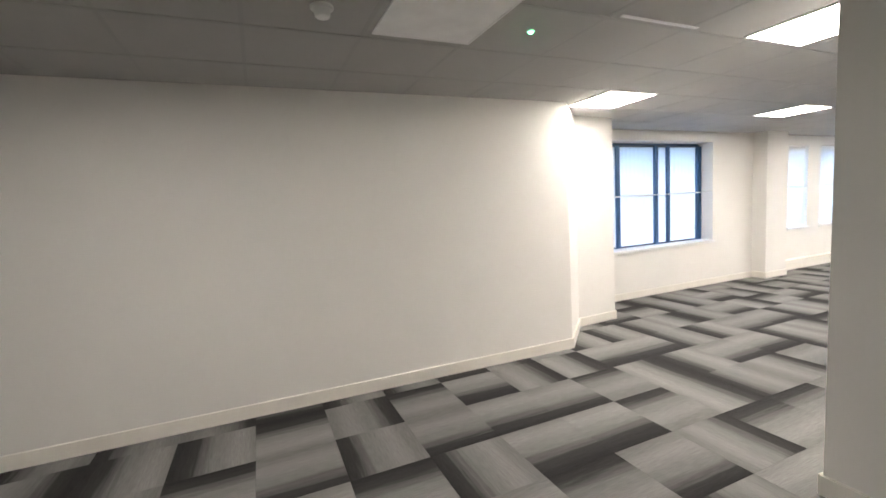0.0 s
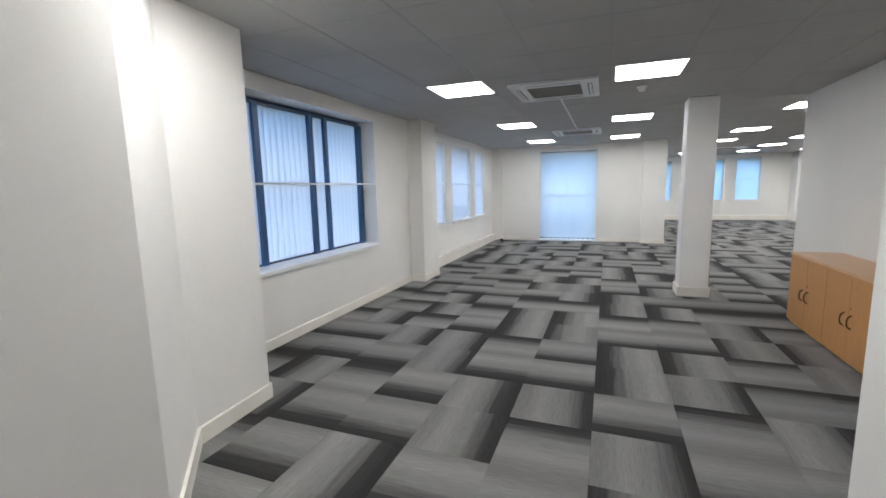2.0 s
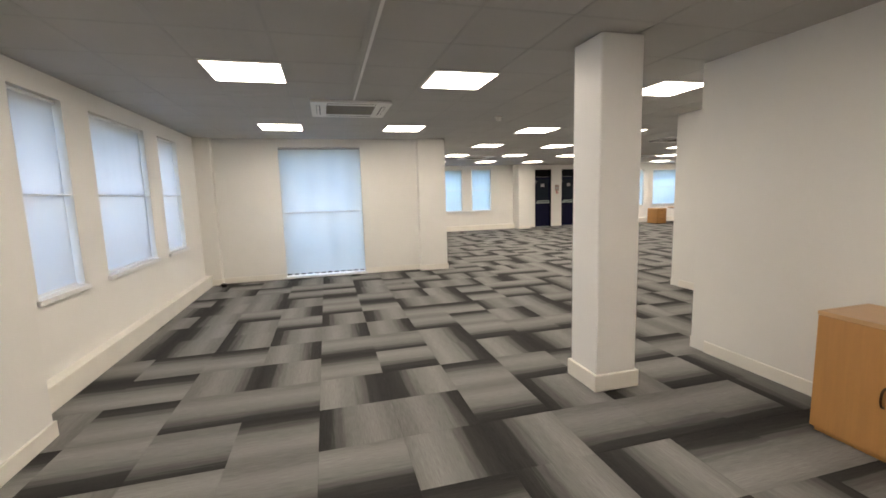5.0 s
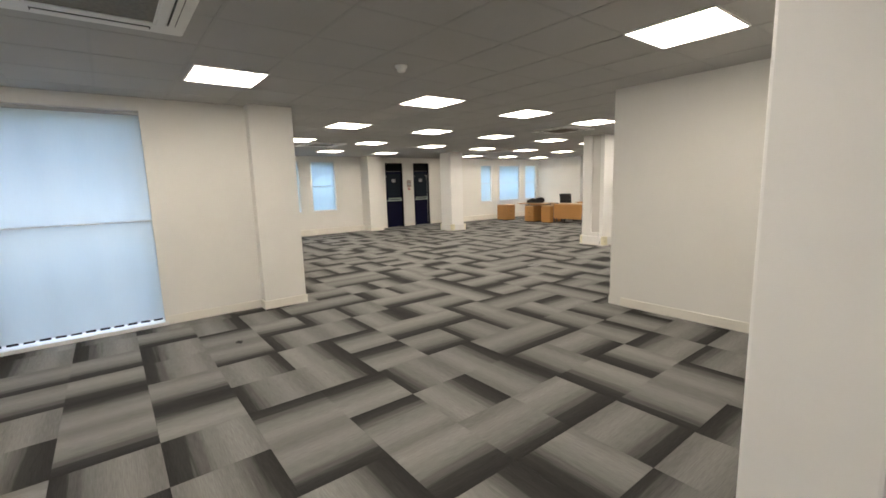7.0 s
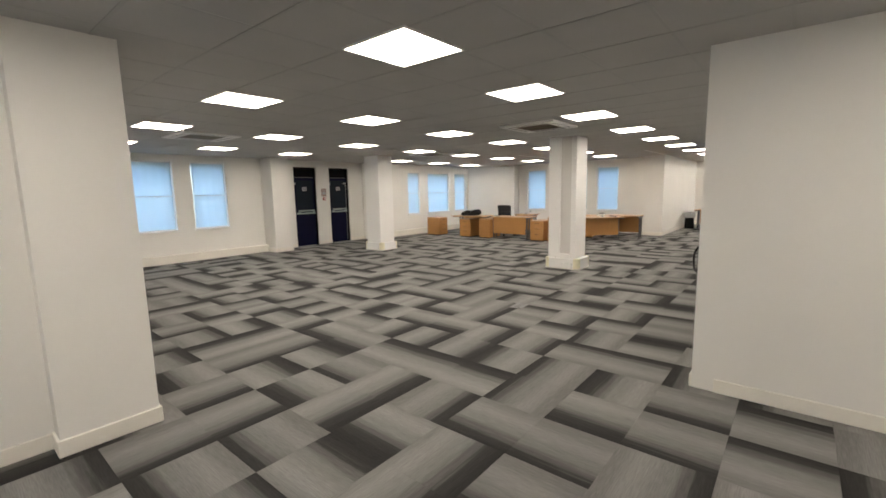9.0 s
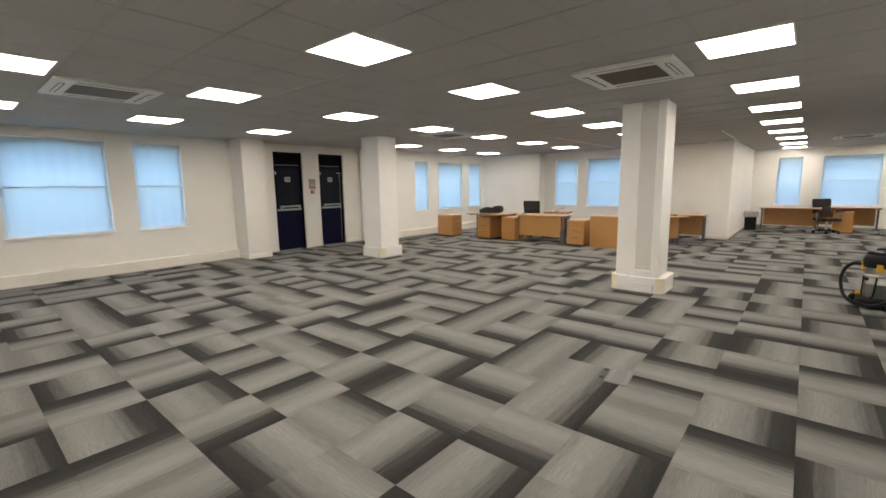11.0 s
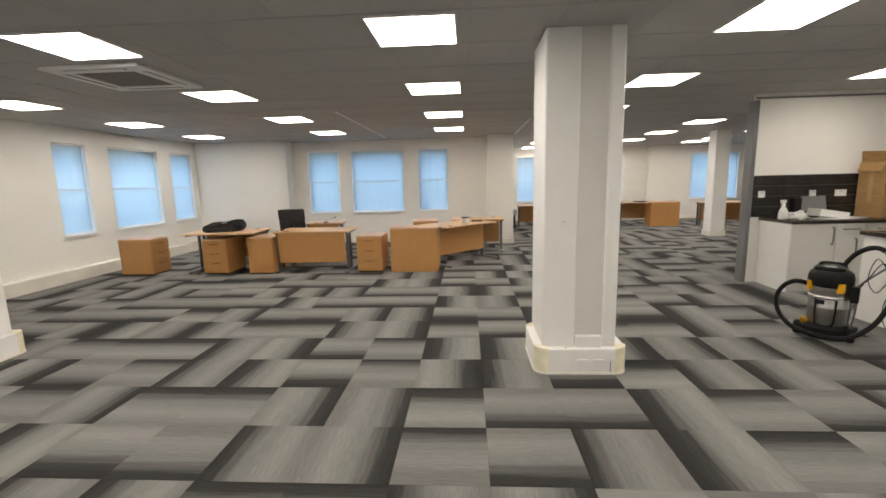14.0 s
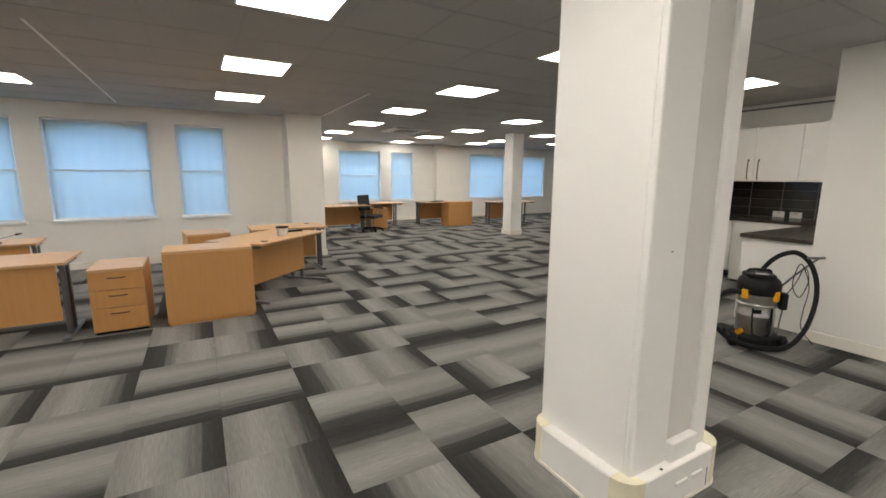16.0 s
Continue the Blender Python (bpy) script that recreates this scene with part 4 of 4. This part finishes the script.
mic = thing("gooseneck_lamp", 17.32, -11.88, 0.71, 0, "slim grey gooseneck with a black tip on a desk", "lamp")
part("foot", boxes((-0.06, -0.05, 0, 0.06, 0.05, 0.03), bevel=0.006), BLACK, mic)
part("stem", tube([(0.02, 0, 0.03), (0.0, 0, 0.07), (-0.12, 0.02, 0.12), (-0.27, 0.04, 0.17)], 0.006, 6, 4), STEEL, mic)
part("tip", rod((-0.26, 0.04, 0.168), (-0.33, 0.05, 0.188), 0.02, 10, 0.014), BLACK, mic, "small black tip")

mic.scale = (0.7, 0.7, 0.6)

# a dark plug top on the floor by the corner
plug = thing("floor_plug", 13.18, 4.72, 0, 20, "small black plug with lead on the carpet", "plug")
part("body", prism(rounded(-0.05, -0.04, 0.05, 0.04, 0.02), 0, 0.06, bevel=0.01), BLACK, plug)
part("lead", tube([(0.05, 0, 0.03), (0.12, 0.03, 0.01), (0.16, 0.12, 0.01)], 0.006, 6, 4), BLACK, plug)


shredder = thing("paper_shredder", 13.08, -16.62, 0, 8, "small black paper shredder with a pale grey top", "shredder")
part("bin", boxes((-0.15, -0.12, 0.0, 0.15, 0.12, 0.40), bevel=0.01), BLACK, shredder)
part("top", boxes((-0.19, -0.15, 0.40, 0.19, 0.15, 0.58), bevel=0.02, seg=2), GREY_PLASTIC, shredder, "pale grey rounded top")
part("slot", boxes((-0.12, -0.02, 0.579, 0.12, 0.0, 0.583)), BLACK, shredder)
folder = thing("document_folder", 9.05, -16.85, 0.72, 10, "thin dark folder lying on a desk", "folder")
part("cover", boxes((-0.16, -0.11, 0, 0.16, 0.11, 0.025), bevel=0.003), BLACK, folder)


# ---- kitchen ----
def base_unit(x0, x1, hx, drawer=True):
    """Base unit against the tiled wall, front at y=-8.71; hx: where the door's handle stands."""
    u = thing("kitchen_unit", (x0 + x1) / 2, -9.0, 0, 0, "white gloss kitchen base unit with bar handles", "kitchen unit", "kitchen base units")
    w, hx = x1 - x0, hx - (x0 + x1) / 2
    part("carcass", boxes((-w / 2, -0.295, 0.15, w / 2, 0.27, 0.868)), WHITE_UNIT, u)
    part("kickboard", boxes((-w / 2, -0.25, 0, w / 2, 0.235, 0.148)), WHITE_UNIT, u)
    top_z = 0.866
    if drawer:
        dr = part("drawer", boxes((-w / 2 + 0.002, 0.272, 0.73, w / 2 - 0.002, 0.29, 0.866), bevel=0.002), WHITE_UNIT, u)
        part("handle", tube([(-0.09, 0.29, 0.80), (-0.085, 0.315, 0.80), (0.085, 0.315, 0.80), (0.09, 0.29, 0.80)], 0.008, 6, 2), HANDLE, dr, "steel bar handle")
        top_z = 0.726
    dd = part("door", boxes((-w / 2 + 0.002, 0.272, 0.152, w / 2 - 0.002, 0.29, top_z), bevel=0.002), WHITE_UNIT, u)
    z = top_z - 0.25
    part("handle", tube([(hx, 0.29, z), (hx, 0.318, z + 0.005), (hx, 0.318, z + 0.195), (hx, 0.29, z + 0.2)], 0.009, 6, 2), HANDLE, dd, "steel bar handle")
    return u


base_unit(9.82, 10.34, 9.87, False)
base_unit(9.48, 9.815, 9.59)
base_unit(9.04, 9.475, 9.10)
base_unit(8.553, 9.035, 8.97)
panel = thing("end_panel", 10.35, -9.0, 0, 0, "white gloss end panel of the kitchen run", "panel")
part("board", boxes((-0.009, -0.295, 0, 0.011, 0.292, 0.868), bevel=0.002), WHITE_UNIT, panel)
top = thing("worktop", 9.0, -8.2, 0.87, 0, "dark speckled U-shaped laminate kitchen worktop", "worktop")
part("back_run", boxes((-1.05, -1.098, 0, 1.38, -0.485, 0.04), bevel=0.004), WORKTOP, top)
part("side_run", boxes((-1.05, -0.485, 0, -0.43, 0.49, 0.04), bevel=0.004), WORKTOP, top)
part("peninsula", boxes((-1.05, 0.49, 0, 1.42, 1.148, 0.04), bevel=0.004), WORKTOP, top)
side = thing("kitchen_unit", 8.25, -8.2, 0, 0, "white gloss kitchen base units under the side worktop", "kitchen unit", "kitchen base units")
part("carcass", boxes((-0.3, -0.505, 0.0, 0.28, 0.48, 0.868)), WHITE_UNIT, side)
part("door", boxes((0.282, -0.505, 0.152, 0.30, -0.002, 0.866), bevel=0.002), WHITE_UNIT, side)
part("door", boxes((0.282, 0.002, 0.152, 0.30, 0.48, 0.866), bevel=0.002), WHITE_UNIT, side)
pen = thing("kitchen_unit", 9.15, -7.38, 0, 0, "white gloss kitchen units under the peninsula worktop", "kitchen unit", "kitchen base units")
part("carcass", boxes((-1.2, -0.29, 0.0, 1.21, 0.33, 0.868)), WHITE_UNIT, pen)
part("end_board", boxes((1.212, -0.31, 0.0, 1.232, 0.33, 0.868), bevel=0.002), WHITE_UNIT, pen)


def wall_unit(y0, y1):
    u = thing("wall_cupboard", 7.95, (y0 + y1) / 2, 1.43, 0, "white gloss kitchen wall cupboard with bar handles", "wall cupboard", "kitchen wall cupboards")
    w = y1 - y0
    part("carcass", boxes((0.0, -w / 2, 0, 0.33, w / 2, 0.76)), WHITE_UNIT, u)
    for s in (-1, 1):
        a, b = sorted((s * 0.001, s * (w / 2 - 0.0005)))
        d = part("door", boxes((0.332, a, 0.002, 0.35, b, 0.758), bevel=0.002), WHITE_UNIT, u)
        part("handle", tube([(0.35, s * 0.067, 0.045), (0.382, s * 0.067, 0.05), (0.382, s * 0.067, 0.29), (0.35, s * 0.067, 0.295)], 0.008, 6, 2), HANDLE, d, "steel bar handle")
    return u


wall_unit(-9.20, -8.097)
wall_unit(-8.095, -7.06)
setting("kitchen_shadow_trim", boxes((7.95, -9.285, 2.472, 7.963, -7.05, 2.498)), STRIP_GREY, "dark grey trim under the ceiling", "trim")

# black wall tiles on a grey bed
bed = setting("tile_bed_back", boxes((7.955, -9.30, 0.91, 10.49, -9.294, 1.475)), GROUT, "dark grey grout bed behind black tiles", "tiling")
bm = boxes((0.003, 0, 0.003, 0.397, 0.009, 0.137), bevel=0.0015)
tile_me = mesh_of("wall_tile", bm, BLACK_TILE)
for r in range(4):
    for c in range(6):
        t = new("wall_tile", tile_me)
        t.parent = bed
        t.location = (10.09 - 0.4 * c, -9.2955, 0.913 + 0.14 * r)
bed2 = setting("tile_bed_side", boxes((7.95, -9.28, 0.91, 7.956, -7.06, 1.43)), GROUT, "dark grey grout bed behind black tiles", "tiling")
bm = boxes((0, 0.003, 0.003, 0.009, 0.397, 0.127), bevel=0.0015)
tile_me = mesh_of("wall_tile", bm, BLACK_TILE)
for r in range(4):
    for c in range(5):
        t = new("wall_tile", tile_me)
        t.parent = bed2
        t.location = (7.954, -9.2 + 0.41 * c, 0.913 + 0.13 * r)


def socket(x, y, z, rz, w=0.146):
    s = thing("wall_socket", x, y, z, rz, "white double wall socket on black tiles", "socket", "kitchen sockets")
    part("plate", boxes((-w / 2, -0.012, -0.043, w / 2, 0, 0.043), bevel=0.003), PAPER, s)
    part("switch", boxes((-0.02, -0.016, 0.012, -0.005, -0.012, 0.03), (0.005, -0.016, 0.012, 0.02, -0.012, 0.03), bevel=0.001), GREY_PLASTIC, s)
    return s


socket(10.38, -9.286, 1.22, 180, 0.086)
socket(9.72, -9.286, 1.22, 180, 0.086)
socket(9.36, -9.286, 1.22, 180)
for y in (-8.40, -8.19):
    socket(7.963, y, 0.958, 90)

# cardboard box with its lid flaps up
card = thing("cardboard_box", 8.84, -9.09, 0.91, 3, "large open brown cardboard box on the worktop", "box")
part("body", boxes((-0.34, -0.18, 0, 0.33, -0.174, 0.70), (-0.34, 0.174, 0, 0.33, 0.18, 0.70), (-0.34, -0.174, 0, -0.334, 0.174, 0.70), (0.324, -0.174, 0, 0.33, 0.174, 0.70), (-0.334, -0.174, 0, 0.324, 0.174, 0.006)), CARD, card)
for m, sz in ((pose(0.02, -0.177, 0.70, 4), (-0.32, -0.003, 0, 0.29, 0.003, 0.15)), (pose(-0.03, 0.183, 0.70, -158), (-0.34, -0.003, 0, 0.33, 0.003, 0.15)), (pose(0.33, 0, 0.70, 0, 160, 0), (-0.003, -0.16, 0, 0.003, 0.16, 0.12))):
    bm = boxes(sz)
    bm.transform(m)
    part("flap", bm, CARD, card)
part("printed_mark", boxes((-0.17, 0.1805, 0.36, -0.04, 0.182, 0.47), bevel=0.0005), BLACK, card, "dark printed square mark")
part("printed_bar", boxes((-0.12, 0.1822, 0.40, -0.06, 0.1832, 0.44)), CARD, card)
part("tape", boxes((0.3305, -0.03, 0.2, 0.3315, 0.03, 0.69)), mat("parcel_tape", (0.45, 0.30, 0.14), 0.3, bump=0), card, "brown parcel tape")

bottle = thing("spray_bottle", 10.30, -8.96, 0.91, 200, "white plastic trigger spray bottle on the worktop", "bottle")
part("body", lathe([(0.045, 0.0), (0.052, 0.006), (0.052, 0.09), (0.040, 0.125), (0.018, 0.16), (0.016, 0.21)], 20), PAPER, bottle, smooth=True)
part("spray_head", prism(rounded(-0.05, -0.016, 0.03, 0.016, 0.008), 0.21, 0.25, bevel=0.006), PAPER, bottle, "white trigger spray head")
part("trigger", tube([(-0.03, 0, 0.215), (-0.05, 0, 0.19), (-0.045, 0, 0.155)], 0.006, 6, 3), GREY_PLASTIC, bottle)
wrap = thing("plastic_wrap", 10.14, -8.94, 0.91, 0, "crumpled white plastic wrapping on the worktop", "wrapping")
bm = bmesh.new()
bmesh.ops.create_icosphere(bm, subdivisions=4, radius=1)
for v in bm.verts:
    p = v.co.copy()
    k = 1 + 0.45 * noise.noise(p * 2.1 + Vector((9, 4, 2))) + 0.3 * noise.noise(p * 5.5)
    v.co = Vector((p.x * 0.11 * k, p.y * 0.09 * k, max(0.0, 0.04 + 0.055 * p.z * k)))
part("sheet", bm, PAPER, wrap)
papers = thing("instruction_sheets", 9.70, -9.0, 0.91, 4, "loose white sheets and an open white carton", "papers")
for x, y, a in ((-0.22, 0.10, 20), (0.16, 0.14, -12), (0.0, 0.16, 5)):
    bm = boxes((-0.15, -0.10, 0, 0.15, 0.10, 0.003))
    for v in bm.verts:
        v.co.z += 0.004 + 0.03 * max(0, noise.noise(v.co * 5))
    bm.transform(pose(x, y, abs(x) * 0.02, 0, 0, a))
    part("sheet", bm, PAPER, papers)
bm = boxes((-0.19, -0.12, 0.004, 0.20, 0.08, 0.10), bevel=0.003)
bm.transform(pose(0, 0, 0, 0, -9, 0))
for v in bm.verts:
    v.co.z = max(v.co.z, 0.004)
part("carton", bm, PAPER, papers, "small white carton")
bm = boxes((-0.16, -0.003, 0, 0.17, 0.003, 0.20))
bm.transform(pose(0.08, -0.13, 0.085, 12, 0, 0))
part("carton_lid", bm, STRIP_GREY, papers, "raised dark grey carton lid")
bm = boxes((-0.05, -0.04, 0, 0.05, 0.04, 0.26), bevel=0.004)
bm.transform(pose(0.30, -0.18, 0.0))
part("sleeve", bm, BLACK, papers, "black packing sleeve")


# ---- wet and dry vacuum cleaner; local x runs across the view from the office, y towards the kitchen ----
vac = thing("vacuum_cleaner", 11.06, -7.20, 0, 134, "steel drum vacuum cleaner with black hose and yellow latches", "vacuum cleaner")
part("dolly", lathe([(0.21, 0.04), (0.25, 0.05), (0.25, 0.11), (0.20, 0.14)]), BLACK, vac, "black wheeled base", smooth=False)
for a in (30, 150, 210, 330):
    x, y = 0.26 * math.cos(radians(a)), 0.26 * math.sin(radians(a))
    w = part("wheel_arm", boxes((x - 0.035, y - 0.035, 0.05, x + 0.035, y + 0.035, 0.10), bevel=0.012), BLACK, vac)
    part("castor", rod((x, y - 0.02, 0.04), (x, y + 0.02, 0.04), 0.04, 14), BLACK, w)
for x in (-0.235, 0.235):
    bm = lathe([(0.02, -0.035), (0.055, -0.035), (0.07, -0.022), (0.07, 0.022), (0.055, 0.035), (0.02, 0.035)], 20)
    bm.transform(pose(x, -0.13, 0.07, 0, 90, 0))
    part("wheel", bm, BLACK, vac, "broad black rubber wheel", smooth=True)
part("drum", lathe([(0.17, 0.10), (0.178, 0.12), (0.178, 0.29), (0.184, 0.30), (0.184, 0.32), (0.178, 0.33), (0.178, 0.50), (0.19, 0.52)], 40), POLISHED, vac, "brushed steel drum", smooth=True)
part("drum_band", lathe([(0.181, 0.40), (0.187, 0.405), (0.187, 0.42), (0.181, 0.425)], 40), CHROME, vac, "bright steel band", smooth=True)
part("strap", tube([(-0.09, -0.165, 0.40), (-0.085, -0.18, 0.22), (-0.06, -0.19, 0.14), (0.06, -0.19, 0.14), (0.085, -0.18, 0.22), (0.09, -0.165, 0.40)], 0.010, 6, 4), BLACK, vac, "black hose strap round the drum")
part("head", lathe([(0.195, 0.515), (0.205, 0.54), (0.205, 0.61), (0.19, 0.65), (0.16, 0.675)], 28), BLACK, vac, "black motor head", smooth=True)
part("head_cap", prism(rounded(-0.15, -0.12, 0.13, 0.12, 0.05), 0.67, 0.71, bevel=0.012), BLACK, vac)
part("cap_window", prism(rounded(-0.06, -0.09, 0.05, -0.02, 0.02), 0.708, 0.714), GREY_PLASTIC, vac, "pale printed panel on the lid")
part("carry_handle", tube([(-0.11, 0.03, 0.70), (-0.09, 0.03, 0.735), (0.09, 0.03, 0.735), (0.11, 0.03, 0.70)], 0.015, 8, 4), BLACK, vac)
for a in (215, 305):
    m = Matrix.Rotation(radians(a), 4, "Z")
    bm = boxes((0.178, -0.035, 0.47, 0.215, 0.035, 0.565), bevel=0.008)
    bm.transform(m)
    part("latch", bm, YELLOW, vac, "yellow plastic latch")
part("switch_box", boxes((0.185, -0.10, 0.38, 0.255, 0.0, 0.54), bevel=0.01), BLACK, vac)
part("drain_cap", rod((-0.16, -0.12, 0.15), (-0.20, -0.15, 0.15), 0.03, 12), YELLOW, vac, "yellow drain cap")
part("badge", boxes((-0.09, -0.178, 0.345, -0.01, -0.172, 0.385)), BLACK, vac, "small dark maker's plate")
part("hose", tube([(-0.17, -0.08, 0.52), (-0.30, -0.08, 0.53), (-0.41, -0.10, 0.46), (-0.46, -0.12, 0.32), (-0.40, -0.16, 0.17), (-0.24, -0.24, 0.075), (0.0, -0.30, 0.05), (0.22, -0.27, 0.075), (0.40, -0.17, 0.22), (0.50, -0.08, 0.45), (0.52, 0.0, 0.66), (0.46, 0.06, 0.83), (0.34, 0.10, 0.91), (0.20, 0.14, 0.86), (0.10, 0.18, 0.74), (0.04, 0.21, 0.58), (0.02, 0.20, 0.42)], 0.024, 10, 6), BLACK, vac, "ribbed black suction hose", smooth=True)
part("push_handle", tube([(0.17, 0.10, 0.10), (0.20, 0.13, 0.45), (0.30, 0.14, 0.60), (0.52, 0.16, 0.80), (0.60, 0.16, 0.86), (0.58, 0.05, 0.875), (0.40, -0.02, 0.88)], 0.011, 8, 4), STEEL, vac, "grey tubular push handle", smooth=True)
part("power_lead", tube([(0.20, -0.03, 0.45), (0.30, -0.06, 0.62), (0.40, 0.0, 0.78), (0.46, 0.02, 0.66), (0.38, -0.02, 0.50), (0.30, -0.02, 0.62), (0.36, 0.0, 0.82), (0.48, 0.04, 0.60), (0.44, 0.0, 0.36), (0.47, 0.05, 0.18), (0.62, 0.10, 0.02)], 0.005, 6, 5), BLACK, vac, "thin black power lead")
part("accessory_rod", tube([(0.24, -0.03, 0.38), (0.23, -0.02, 0.25), (0.21, -0.06, 0.12)], 0.008, 6, 3), STEEL, vac)

vac.scale = (0.80, 0.80, 0.92)

# the first room's ceiling: an unlit panel with its green indicator
dead = thing("ceiling_light", 0.61, 2.23, CEILING_Z, 0, "square flat ceiling panel, switched off", "ceiling light", "LED ceiling panels")
part("frame", ring(-0.299, -0.299, 0.299, 0.299, 0.012, -0.011, 0), LAMP_FRAME, dead)
part("diffuser", boxes((-0.287, -0.287, -0.009, 0.287, 0.287, -0.002)), LAMP_FRAME, dead, "unlit opal diffuser")
led = thing("indicator_light", 1.18, 2.27, CEILING_Z, 0, "tiny green indicator lamp on the ceiling", "indicator lamp")
part("bezel", rod((0, 0, -0.006), (0, 0, 0), 0.022, 16), PAPER, led)
part("lens", rod((0, 0, -0.012), (0, 0, -0.005), 0.012, 12), GREEN_LED, led, "green glowing lens")


# ---- floor ----
TILE = 0.51
floor = setting("floor", boxes(*[(x0, y0, -0.15, x1, y1, -0.005) for x0, y0, x1, y1 in PLAN]), BACKING, "floor laid with banded grey carpet tiles turned at random", "floor")
# which way each tile's dark edge lies (east, north, west, south), by column from the west
TURN_BASE = -20
TURNS = {
    3: "..........................E",
    4: "........................NNE",
    5: ".......................N.ES",
    6: ".......................NWWS",
    7: ".........................SWWS",
    8: "......................EWSSWEN",
    9: ".....................ESNWWSWWW",
    10: ".....................ENNWESSWW",
    11: "....................NNWWNNWE",
    12: ".....................SEENNEN",
    13: "......................NNEE",
    15: "...................N..NWSN",
    16: ".................S.E...ENSWW",
    17: "................WESNW.SSWENS",
    18: "................WENNWW.SWWS",
    19: "................SSWNSSEWSS",
    20: "................NNWWSNEENNW",
    21: "......N.......SSENNNWESN.WS",
    22: ".......NE......SEENWWE.SWE.S",
    23: "......WENNE....W.SWNSSNWN",
    24: "......WESSWESS.W.SWWNNWEN",
    25: "......WSEENNE.....NNWWSSW",
    26: "..N.E..NNENNEE...N.SW",
    27: ".NEWNNEENNWENNWE.NWWN",
    28: ".NWENSEWSSEEENEW....S",
    29: ".WNNWWSSWWSSSESSE..SW",
    30: "WENNWENNWESSEESSE...S",
    31: ".NWNNSWESNEW.SWEN",
    32: "SN...SEESNEE",
    33: "......SSWEN...NN",
    34: "......SN.EN",
}


def tile_mesh(turn):
    bm = bmesh.new()
    add_tile(bm, bm.loops.layers.uv.new("uv"), 0, 0, turn)
    return mesh_of("carpet_tile", bm, CARPET)


def add_tile(bm, layer, x, y, turn):
    g = 0.0006
    c = [(x + g, y + g), (x + TILE - g, y + g), (x + TILE - g, y + TILE - g), (x + g, y + TILE - g)]
    top = [bm.verts.new((a, b, 0)) for a, b in c]
    low = [bm.verts.new((a, b, -0.005)) for a, b in c]
    uv = [(0, 0), (1, 0), (1, 1), (0, 1)]
    uv = uv[4 - turn:] + uv[:4 - turn]
    faces = [bm.faces.new(top)] + [bm.faces.new((top[k], low[k], low[(k + 1) % 4], top[(k + 1) % 4])) for k in range(4)]
    spot = {v: uv[k] for k, v in enumerate(top)}
    spot.update({v: uv[k] for k, v in enumerate(low)})
    for f in faces:
        for lp in f.loops:
            lp[layer].uv = spot[lp.vert]


rng = random.Random(4)
meshes = [tile_mesh(k) for k in range(4)]
near, rest = [], []
for i in range(-9, 43):
    for j in range(-38, 10):
        cx, cy = (i + 0.5) * TILE, (j + 0.5) * TILE
        if not any(x0 - 0.2 < cx < x1 + 0.2 and y0 - 0.2 < cy < y1 + 0.2 for x0, y0, x1, y1 in PLAN):
            continue
        key = TURNS.get(i, "")
        k = j - TURN_BASE
        letter = key[k] if 0 <= k < len(key) else "."
        turn = "ENWS".find(letter) if letter in "ENWS" else rng.randrange(4)
        walked = (2 <= i <= 20 and 2 <= j <= 7) or (20 < i <= 27 and -4 <= j <= 3) or (23 <= i <= 33 and -17 <= j < -4)
        (near if walked else rest).append((i, j, turn))
for i, j, turn in near[:320]:
    o = new("carpet_tile", meshes[turn])
    o.parent = floor
    o.location = (i * TILE, j * TILE, 0)
bm = bmesh.new()
layer = bm.loops.layers.uv.new("uv")
for i, j, turn in near[320:] + rest:
    add_tile(bm, layer, i * TILE, j * TILE, turn)
field = new("carpet_field", mesh_of("carpet_field", bm, CARPET_REST))
field.parent = floor
tagged(field, "banded grey carpet tiles", kind="stuff")


def floor_mark(x, y, r, label):
    m = thing("carpet_stain", x, y, 0, 0, label, "stain", "marks on the carpet")
    part("blot", prism([(r * (1 + 0.35 * math.sin(2.3 * k)) * math.cos(k * 0.5236), r * 0.7 * (1 + 0.3 * math.cos(1.9 * k)) * math.sin(k * 0.5236)) for k in range(12)], 0.0005, 0.002), BACKING, m)


floor_mark(12.28, 1.74, 0.045, "small dark stain on the grey carpet")
outlet = thing("floor_box", 12.795, -3.475, 0, 6, "carpet-topped floor socket box with two black lifting holes", "floor box")
part("rim", ring(-0.085, -0.15, 0.085, 0.15, 0.014, 0.0005, 0.006, 0.001), DUST_RIM, outlet, "grey plastic rim")
part("lid", boxes((-0.071, -0.136, 0.0005, 0.071, 0.136, 0.004)), STRIP_GREY, outlet, "carpet inlay lid")
for k in range(6):
    part("lid_rib", boxes((-0.045 + k * 0.015, -0.13, 0.004, -0.039 + k * 0.015, 0.13, 0.0055)), INLAY, outlet)
for y in (-0.075, 0.08):
    part("lifting_hole", rod((0.115, y, 0.0005), (0.115, y, 0.003), 0.018, 12), BLACK, outlet, "black lifting hole")
